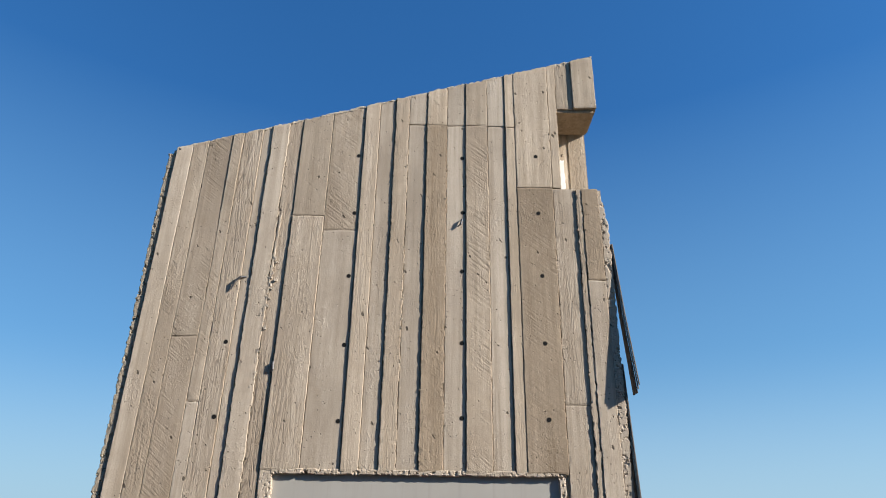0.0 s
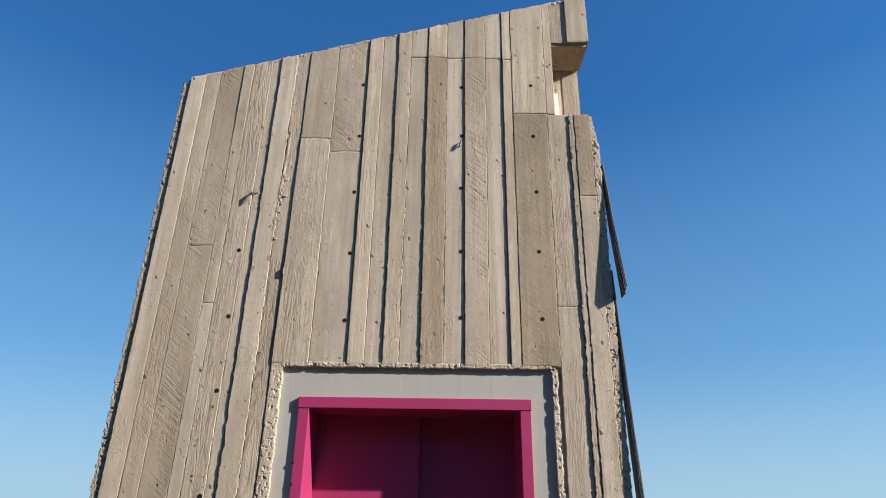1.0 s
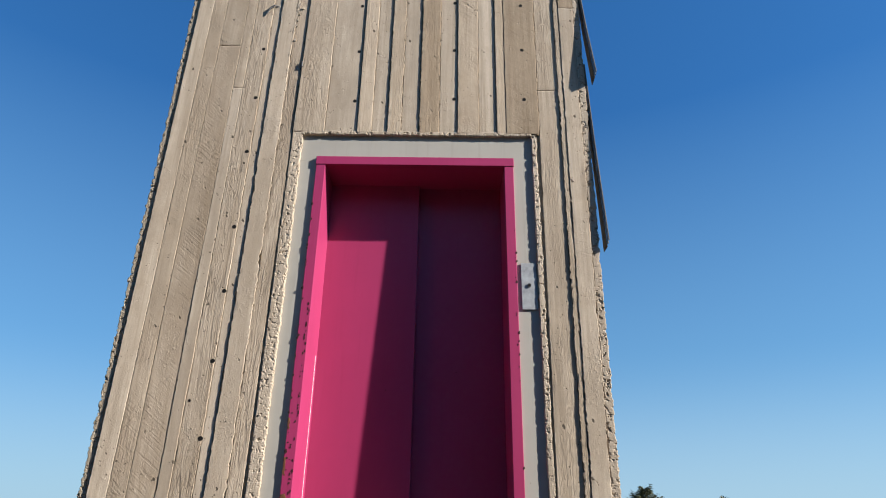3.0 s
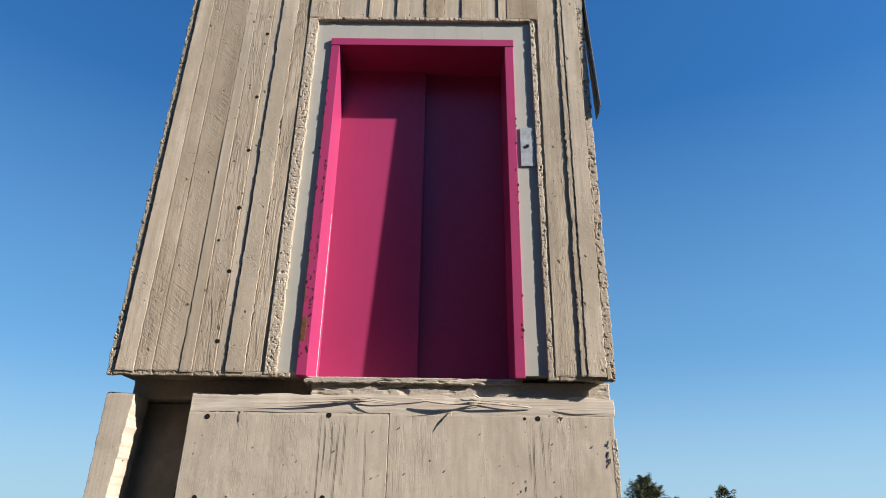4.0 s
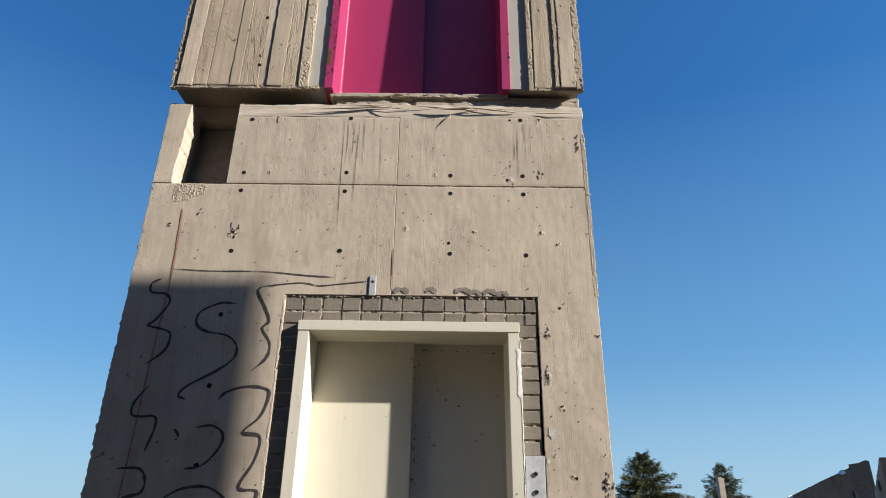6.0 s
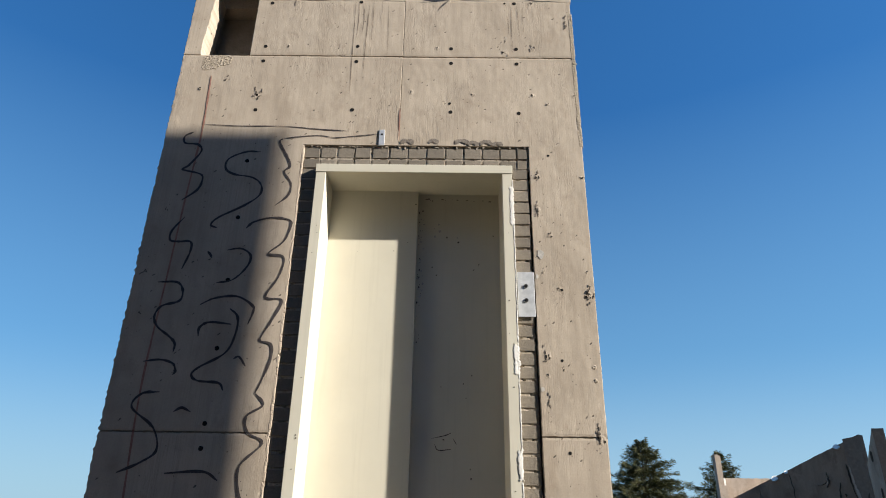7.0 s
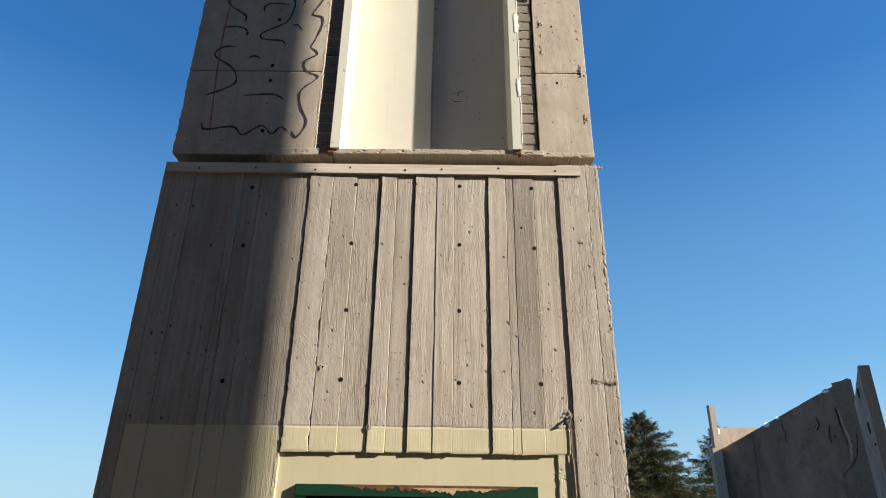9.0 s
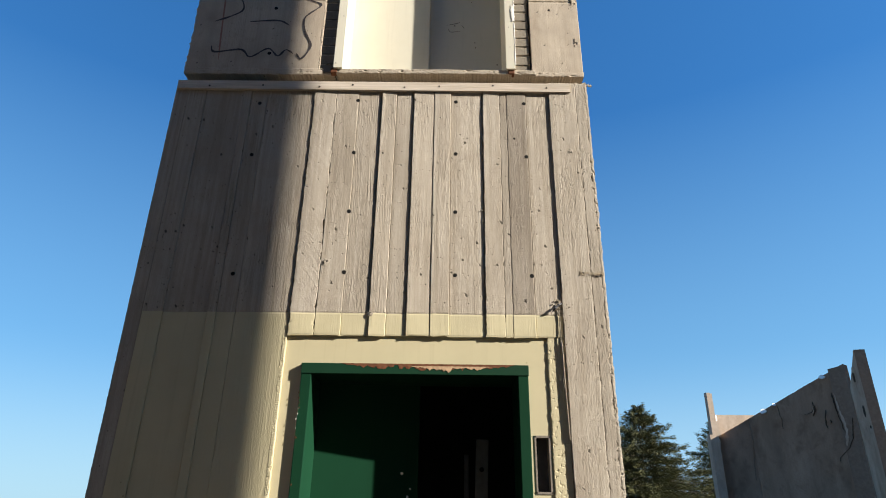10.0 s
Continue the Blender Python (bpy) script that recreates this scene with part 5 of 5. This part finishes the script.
stroke(0.016, [(-1.06, 5.63), (-0.98, 5.64), (-0.92, 5.60), (-0.93, 5.53), (-1.00, 5.45), (-1.09, 5.43)])
stroke(0.016, [(-1.17, 5.62), (-1.15, 5.60), (-1.14, 5.58)])
stroke(0.016, [(-1.42, 5.43), (-1.31, 5.43), (-1.27, 5.38), (-1.28, 5.32), (-1.37, 5.29), (-1.40, 5.23), (-1.37, 5.17), (-1.30, 5.12), (-1.26, 5.08), (-1.26, 5.03)])
stroke(0.016, [(-1.16, 5.30), (-1.08, 5.34), (-0.96, 5.35), (-0.87, 5.30), (-0.86, 5.26), (-0.88, 5.19)])
stroke(0.016, [(-1.14, 5.12), (-1.14, 5.17), (-1.09, 5.20), (-0.97, 5.19)])
stroke(0.016, [(-0.99, 5.28), (-0.94, 5.23), (-0.94, 5.13), (-0.98, 5.03), (-1.11, 4.95), (-1.14, 4.91), (-1.10, 4.88), (-0.99, 4.87), (-0.96, 4.83)])
stroke(0.016, [(-0.93, 5.00), (-0.90, 5.01), (-0.86, 4.96)])
stroke(0.016, [(-1.41, 4.98), (-1.32, 4.99), (-1.25, 4.97), (-1.23, 4.93), (-1.24, 4.91)])
stroke(0.007, [(-1.35, 6.49), (-1.11, 6.48), (-0.83, 6.48), (-0.59, 6.46), (-0.42, 6.45)])
stroke(0.016, [(-1.29, 4.82), (-1.38, 4.81), (-1.42, 4.74), (-1.29, 4.64), (-1.25, 4.53), (-1.32, 4.47), (-1.43, 4.42)])
stroke(0.016, [(-1.20, 4.72), (-1.16, 4.74), (-1.11, 4.72)])
stroke(0.016, [(-1.19, 4.42), (-1.00, 4.43), (-0.92, 4.39)])
stroke(0.016, [(-1.42, 4.21), (-1.39, 4.16), (-1.22, 4.18), (-1.15, 4.12), (-1.04, 4.19), (-0.97, 4.13), (-0.92, 4.18), (-0.87, 4.15)])
stroke(0.016, [(-0.79, 4.82), (-0.74, 4.76), (-0.82, 4.70), (-0.80, 4.62), (-0.72, 4.57), (-0.82, 4.46), (-0.81, 4.34), (-0.76, 4.22), (-0.81, 4.11), (-0.85, 4.15)])
for k, (x, z, w) in enumerate(((-0.05, 6.375, 0.08), (0.113, 6.378, 0.055), (0.29, 6.378, 0.085), (0.36, 6.366, 0.06), (0.44, 6.372, 0.07), (0.51, 6.362, 0.06))):
    bm = bmesh.new()
    ribbon(bm, [(x - w / 2, z - 0.012), (x - w * 0.2, z + 0.008), (x + w * 0.25, z + 0.004), (x + w / 2, z - 0.014)], 0.036, -0.0028 - 0.0003 * k)
    part("paint_smear", bm, SMEAR, wall_middle)
bm = bmesh.new()
soft_box(bm, -0.228, -0.192, -0.0065, 0.001, 6.345, 6.46, 0.002)
bracket = thing("wall_bracket", bm, STEEL, "small grey steel bracket fixed above the brick edge", "bracket")

bm = bmesh.new()
disc(bm, -0.209, -0.008, 6.425, 0.007, 0.003, 10)
part("screw", bm, HOLE, bracket)

# ---- fixing plates ----


def fixing_plate(x0, x1, z0, z1, y, screws, label, material):
    bm = bmesh.new()
    soft_box(bm, x0, x1, y, y + 0.006, z0, z1, 0.0015)
    plate = thing("fixing_plate", bm, material, label, "metal plate")
    for z in screws:
        bm = bmesh.new()
        disc(bm, (x0 + x1) / 2, y - 0.006, z, 0.011, 0.007, 12)
        s = part("screw", bm, DARKSTEEL, plate)
        bm = bmesh.new()
        disc(bm, (x0 + x1) / 2, y - 0.0075, z, 0.006, 0.002, 8)
        part("socket", bm, HOLE, s)
    return plate


fixing_plate(0.612, 0.697, 8.962, 9.232, -0.052, (9.10,), "dull galvanised steel plate on the grey surround", DULLSTEEL)
fixing_plate(0.602, 0.697, 5.252, 5.515, -0.006, (5.43, 5.347), "bright galvanised steel plate screwed over the bricks", STEEL)

# ---- broken edges beside the openings ----


def crumbled(parent, x, z0, z1, y, amount, size, spread, seed, material=ROUGH):
    rnd = random.Random(seed)
    bm = bmesh.new()
    spots = []
    for k in range(amount):
        z = rnd.uniform(z0, z1)
        spots.append((x + rnd.gauss(0, spread), y + rnd.uniform(-0.002, 0.008), z))
    crumbs(bm, spots, size, seed)
    part("crumbled_edge", bm, material, parent)


crumbled(wall_middle, -0.1035, 6.40, 7.50, 0.001, 60, 0.003, 0.004, 69, SMOOTH)
crumbled(wall_upper, -0.094, 10.09, 12.0, -0.0650, 60, 0.0045, 0.006, 61, BOARD_PALE)
crumbled(wall_upper, 0.139, 10.09, 11.9, -0.0655, 35, 0.004, 0.005, 62, BOARD_PALE)
crumbled(wall_upper, -0.838, 7.75, 11.6, -0.0640, 60, 0.004, 0.004, 63, BOARD_PALE)
crumbled(wall_upper, 0.889, 7.75, 11.6, -0.064, 70, 0.0045, 0.006, 64, BOARD)
crumbled(wall_lower, -0.690, 2.4, 3.84, -0.0205, 25, 0.005, 0.006, 65, BOARD_LOW)
crumbled(wall_lower, 0.985, 3.895, 3.915, -0.012, 34, 0.008, 0.035, 70, BOARD_PALE)
crumbled(wall_lower, -0.72, 3.894, 3.904, -0.020, 16, 0.006, 0.06, 71, WHITE)
crumbled(wall_lower, 0.371, 2.25, 3.84, -0.0245, 30, 0.004, 0.005, 66, BOARD_LOW)
crumbled(wall_middle, 1.030, 6.4, 7.3, 0.002, 70, 0.007, 0.004, 68, PATCH)
bm = bmesh.new()
rnd = random.Random(21)
crumbs(bm, [(rnd.uniform(-0.68, 0.69), 0.006, 6.340 + rnd.gauss(0, 0.003)) for k in range(70)], 0.005, 24)
part("mortar_crumbs", bm, MORTAR, infill)
bm = bmesh.new()
rubble(bm, -0.700, -0.684, 3.99, 6.345, -0.001, 0.03, 0.004, 174.0, 0.011, rag=(0.004, 0.005))
part("chipped_edge", bm, SMOOTH, wall_middle)
bm = bmesh.new()
rubble(bm, 1.014, 1.041, 6.35, 7.42, -0.0015, 0.05, 0.004, 175.0, 0.011, rag=(0.005, 0.004))
part("chipped_edge", bm, PATCH, wall_middle)
# fin of spilled concrete down one joint, with torn bits beside it
bm = bmesh.new()
ragged(bm, -0.005, 0.005, 10.72, 11.45, -0.0655, -0.055, 0.009, 0.009, 0.02, 0.02, 27.0, lambda p: p + Vector((-0.812 - 0.04 * (11.45 - p.z), 0, 0)), 0.01, 0.004)
part("concrete_fin", bm, BOARD_PALE, wall_upper)
bm = bmesh.new()
crumbs(bm, [(-0.806 - 0.05 * t + rnd.gauss(0, 0.008), -0.064, 11.2 - 0.75 * t) for t in [rnd.random() for k in range(40)]], 0.007, 27)
part("crumbled_edge", bm, MORTAR, wall_upper)

# ---- bent tie wires ----


def tube(bm, pts, r, sides=6):
    prev = None
    for k, p in enumerate(pts):
        p = Vector(p)
        way = (Vector(pts[min(k + 1, len(pts) - 1)]) - Vector(pts[max(k - 1, 0)])).normalized()
        a = way.orthogonal().normalized()
        b = way.cross(a)
        now = [bm.verts.new(p + (a * math.cos(2 * math.pi * i / sides) + b * math.sin(2 * math.pi * i / sides)) * r * (1 if 0 < k < len(pts) - 1 else 0.5)) for i in range(sides)]
        if prev:
            for i in range(sides):
                j = (i + 1) % sides
                bm.faces.new((prev[i], prev[j], now[j], now[i]))
        prev = now


for pts in ([(-0.955, -0.060, 11.08), (-0.985, -0.076, 11.075), (-1.01, -0.078, 11.05), (-1.03, -0.072, 11.0)],
            [(0.236, -0.060, 11.45), (0.232, -0.074, 11.44), (0.225, -0.076, 11.41), (0.205, -0.070, 11.395)],
            [(-0.742, -0.060, 10.62), (-0.752, -0.070, 10.60), (-0.748, -0.072, 10.57), (-0.758, -0.062, 10.55)],
            [(0.790, -0.022, 2.435), (0.770, -0.040, 2.420), (0.748, -0.044, 2.400), (0.735, -0.030, 2.385)]):
    bm = bmesh.new()
    tube(bm, pts, 0.0065)
    thing("tie_wire", bm, DARKSTEEL, "bent rusty tie wire sticking out of the concrete", "wire", group="tie wires")

# ---- split laths on the corner ----
for k, (xa, za, xb, zb, ya, yb) in enumerate(((1.064, 11.30, 1.108, 10.460, -0.058, -0.130), (1.056, 10.62, 1.090, 9.318, -0.055, -0.100))):
    root = base("split_lath", (xb, yb, zb), "weathered grey laths split off along the corner of the tower", "lath", group="split laths")
    for j in range(3):
        bm = bmesh.new()
        d = 0.006 * j
        vs = []
        for t in (0, 0.5, 1):
            x, y, z = xa + (xb - xa) * t ** 1.3 + d, ya + (yb - ya) * t - 0.005 * j, za + (zb - za) * t + 0.02 * j * t
            wide = 0.03 + 0.045 * t if j == 0 else 0.012
            for dx, dy in ((0, 0), (0.004, 0), (0.004, wide), (0, wide)):
                vs.append(bm.verts.new((x + dx, y + dy, z)))
        for q in (0, 4):
            for i in range(4):
                n = (i + 1) % 4
                bm.faces.new((vs[q + i], vs[q + n], vs[q + 4 + n], vs[q + 4 + i]))
        bm.faces.new(vs[:4]), bm.faces.new(vs[8:])
        part("lath", bm, LATH if j == 0 else LATH_PALE, root)

# ---- splinters on the bedding plank ----
def splinter(a, b, w, sag, seed):
    """A pointed sliver of wood from a to b."""
    bm = bmesh.new()
    pts = []
    for k in range(7):
        t = k / 6
        p = Vector(a).lerp(Vector(b), t)
        p.z -= sag * math.sin(math.pi * t)
        p.y = -0.004 + (p.y + 0.004) * 0.5 - 0.006 * math.sin(math.pi * t)
        pts.append(p)
    prev = None
    for k, p in enumerate(pts):
        r = 0.65 * w * (1 - abs(k / 6 - 0.35) * 1.45)
        now = [bm.verts.new(p + Vector(o)) for o in ((0, -r * 0.4, r), (0, -r, -r * 0.6), (0, r * 0.6, -r))]
        if prev:
            for i in range(3):
                j = (i + 1) % 3
                bm.faces.new((prev[i], prev[j], now[j], now[i]))
        prev = now
    part("splinter", bm, SPLINTER, bed)


for k, (a, b, w, sag) in enumerate((
        ((-0.20, -0.01, 7.600), (-0.76, -0.035, 7.565), 0.010, 0.004), ((-0.16, -0.012, 7.605), (-0.60, -0.05, 7.590), 0.008, -0.004),
        ((-0.30, -0.01, 7.595), (-0.08, -0.06, 7.570), 0.007, 0.0), ((-0.05, -0.01, 7.58), (-0.42, -0.03, 7.612), 0.006, 0.0),
        ((0.06, -0.05, 7.592), (0.38, -0.01, 7.578), 0.014, 0.006), ((0.40, -0.01, 7.60), (0.08, -0.07, 7.565), 0.008, 0.004),
        ((0.62, -0.01, 7.566), (0.20, -0.05, 7.590), 0.010, -0.004), ((0.30, -0.01, 7.605), (0.62, -0.03, 7.572), 0.006, 0.0),
        ((0.215, -0.01, 7.545), (0.203, -0.06, 7.480), 0.008, 0.0), ((0.10, -0.01, 7.60), (-0.10, -0.03, 7.603), 0.005, 0.0),
        ((0.36, -0.01, 7.61), (0.30, -0.03, 7.635), 0.008, 0.0), ((0.75, -0.01, 7.56), (1.02, -0.02, 7.557), 0.006, 0.0))):
    splinter(a, b, w, sag, k)

bm = bmesh.new()
soft_box(bm, -0.537, -0.5345, 0.190, 0.196, 7.73, 8.75, 0.0008)
part("sealant_line", bm, WHITE, pink_door, "white sealant line")

# ---- peeling sealant on the cream frame ----
for x, z0, z1, w, k in ((0.592, 4.06, 6.10, 0.003, 1), (0.584, 5.80, 6.05, 0.010, 2), (0.582, 4.94, 5.09, 0.016, 4), (0.586, 4.40, 4.55, 0.010, 6)):
    bm = bmesh.new()
    rubble(bm, x - w, x + w, z0, z1, -0.0335 - 0.0004 * k, -0.030, 0.0012, 200.0 + k, 0.02, 0.005, (w, w * 0.8), (0.02, 0.02))
    part("peeling_sealant", bm, WHITE, cream_door, "peeling white sealant")
for x in (-0.585, 0.565):
    bm = bmesh.new()
    soft_box(bm, x - 0.022, x + 0.020, -0.022, 0.02, 3.985, 4.020, 0.006)
    part("rusted_foot", bm, RUSTY, cream_door, "rusted foot of the frame")

# ---- chipped paint on the pink and green frames ----
def chips(door, x0, x1, z0, z1, y, amount, size, seed, material, tall=1.0):
    rnd = random.Random(seed)
    bm = bmesh.new()
    for k in range(amount):
        x, z, r = rnd.uniform(x0, x1), rnd.uniform(z0, z1), size * rnd.uniform(0.35, 1.3)
        flake(bm, x, y - 0.0015, z, r * tall ** -0.5, r * tall, k + seed)
    part("paint_chip", bm, material, door)


chips(pink_door, -0.590, -0.580, 7.8, 9.6, -0.058, 26, 0.006, 1, CHIP, 1.5)
chips(pink_door, -0.552, -0.540, 7.8, 9.0, -0.058, 40, 0.004, 2, CHIP, 1.9)
chips(pink_door, -0.580, -0.545, 7.8, 8.4, -0.058, 12, 0.004, 3, CHIP)
for x0, x1, z0, z1 in ((-0.588, -0.560, 7.885, 8.02), (-0.590, -0.578, 8.10, 8.19), (-0.590, -0.580, 8.32, 8.38)):
    bm = bmesh.new()
    ragged(bm, x0, x1, z0, z1, -0.0595, -0.056, 0.007, 0.009, 0.012, 0.012, z0, step=0.006)
    part("rust_patch", bm, RUSTY, pink_door, "rusted patch")
chips(pink_door, 0.578, 0.591, 7.8, 9.6, -0.058, 22, 0.005, 4, CHIP, 1.4)
chips(green_door, -0.593, -0.582, 0.9, 2.0, -0.030, 16, 0.004, 5, RUSTY)
chips(green_door, -0.594, -0.584, 0.9, 2.03, -0.030, 9, 0.003, 6, WHITE, 1.6)
crumbled(wall_lower, -0.594, 0.8, 2.05, -0.012, 60, 0.004, 0.004, 16, YELLOW)
chips(green_door, -0.40, -0.02, 1.45, 1.62, 0.245, 4, 0.006, 15, WHITE)


def peeled(x0, x1, high, low, seed, material, name, y):
    """A flake-edged strip where paint has come off."""
    bm = bmesh.new()
    n = int((x1 - x0) / 0.006)
    prev = None
    for k in range(n + 1):
        x = x0 + (x1 - x0) * k / n
        ends = min(1.0, 0.15 + 6 * k / n, 0.15 + 6 * (n - k) / n)
        drop = low * ends * (0.55 + 0.7 * wob(x * 14, seed, 0) + 0.5 * wob(x * 47, seed, 3) + 0.3 * wob(x * 130, seed, 5))
        now = [bm.verts.new((x, y, high + 0.0015 * wob(x * 60, seed, 9))), bm.verts.new((x, y, high - max(0.002, drop))), bm.verts.new((x, y + 0.004, high - max(0.002, drop)))]
        if prev:
            bm.faces.new((prev[0], prev[1], now[1], now[0]))
            bm.faces.new((prev[1], prev[2], now[2], now[1]))
        prev = now
    part(name, bm, material, green_door)


peeled(-0.38, 0.52, 2.0895, 0.036, 1.0, RUSTY, "rust_patch", -0.0352)
peeled(-0.02, 0.40, 2.078, 0.020, 2.0, RUST_PALE, "bare_patch", -0.0362)
peeled(0.06, 0.20, 2.076, 0.036, 4.0, RUST_PALE, "bare_patch", -0.0366)
chips(cream_door, -0.588, -0.535, 4.05, 6.1, -0.032, 8, 0.003, 6, DRIP)
chips(cream_door, 0.545, 0.575, 4.05, 6.1, -0.032, 7, 0.003, 7, DRIP)
chips(cream_door, 0.026, 0.060, 5.40, 6.02, 0.243, 26, 0.006, 8, FILLER)
chips(cream_door, 0.026, 0.050, 5.10, 6.02, 0.242, 22, 0.0035, 11, DRIP, 1.6)
chips(cream_door, 0.04, 0.52, 6.088, 6.104, 0.243, 14, 0.005, 12, DRIP, 0.5)
chips(cream_door, 0.10, 0.30, 5.80, 5.98, 0.243, 5, 0.007, 13, FILLER)
chips(cream_door, -0.5, 0.5, 5.6, 6.08, 0.203, 8, 0.005, 9, DRIP)
chips(cream_door, 0.05, 0.5, 4.2, 5.9, 0.243, 9, 0.004, 10, DRIP)
for pts in ([(0.13, 4.63), (0.20, 4.645), (0.24, 4.66)], [(0.15, 4.60), (0.17, 4.57), (0.24, 4.575)], [(0.25, 4.63), (0.27, 4.60)]):
    bm = bmesh.new()
    ribbon(bm, pts, 0.006, 0.243)
    part("scratch", bm, DRIP, cream_door)

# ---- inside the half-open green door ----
# added black sheet that stands for the darkness of the shaft
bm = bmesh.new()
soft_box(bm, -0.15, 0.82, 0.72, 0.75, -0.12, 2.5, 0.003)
part("rear_panel", bm, SHAFT_DARK, green_door, "black panel added to stand for the unlit shaft")
root = base("door_operator", (0.35, 0.42, 0.0), "grey steel door gear standing in the dark shaft", "lift gear")
bm = bmesh.new()
soft_box(bm, 0.33, 0.40, 0.40, 0.43, 0.0, 1.76, 0.004, lambda p: p + Vector((0.03 * (p.z - 1.5), 0, 0.03 * (0.40 - p.x))))
part("rail", bm, GREYPAINT, root)
bm = bmesh.new()
soft_box(bm, 0.27, 0.295, 0.42, 0.45, 0.0, 1.68, 0.004)
part("rail", bm, DARKSTEEL, root)
bm = bmesh.new()
disc(bm, 0.367, 0.396, 1.60, 0.013, 0.01, 12)
part("bolt", bm, HOLE, root)
# call-button recess in the yellow surround
root = base("button_box", (0.65, 0.0, 1.47), "empty steel box of a call button let into the yellow surround", "button box")
bm = bmesh.new()
for x0, x1, z0, z1 in ((0.609, 0.618, 1.468, 1.738), (0.680, 0.689, 1.468, 1.738), (0.609, 0.689, 1.729, 1.740), (0.609, 0.689, 1.465, 1.476)):
    soft_box(bm, x0, x1, -0.011, 0.06, z0, z1, 0.001)
part("rim", bm, SMEAR, root)
bm = bmesh.new()
soft_box(bm, 0.612, 0.686, 0.055, 0.06, 1.468, 1.738, 0.001)
part("back_plate", bm, DARKSTEEL, root)

# ---- torn strip and debris at the right of the yellow paint ----
bm = bmesh.new()
ragged(bm, 0.771, 0.774, 1.95, 2.40, -0.029, -0.024, 0.004, 0.004, 0.01, 0.01, 181.0)
ragged(bm, 0.778, 0.782, 1.72, 2.22, -0.031, -0.024, 0.004, 0.004, 0.01, 0.01, 187.0, lambda p: p + Vector((0.02 * (2.0 - p.z), 0, 0)))
part("torn_strip", bm, BOARD_LOW, wall_lower)
bm = bmesh.new()
rnd = random.Random(33)
crumbs(bm, [(0.775 + rnd.gauss(0, 0.014), -0.024, 2.43 + rnd.gauss(0, 0.02)) for k in range(26)], 0.006, 34)
crumbs(bm, [(0.93 + rnd.uniform(-0.03, 0.10), -0.031, 2.605 + rnd.gauss(0, 0.006)) for k in range(50)], 0.006, 35)
part("crumbled_edge", bm, ROUGH, wall_lower)

rnd = random.Random(51)
for x in (-1.36, -1.02, -0.66, -0.45, -0.12, 0.10, 0.44, 0.78):
    bm = bmesh.new()
    disc(bm, x, -0.0425, 3.855 + rnd.uniform(-0.006, 0.02), 0.006, 0.004, 8, x)
    part("nail", bm, HOLE, batten)
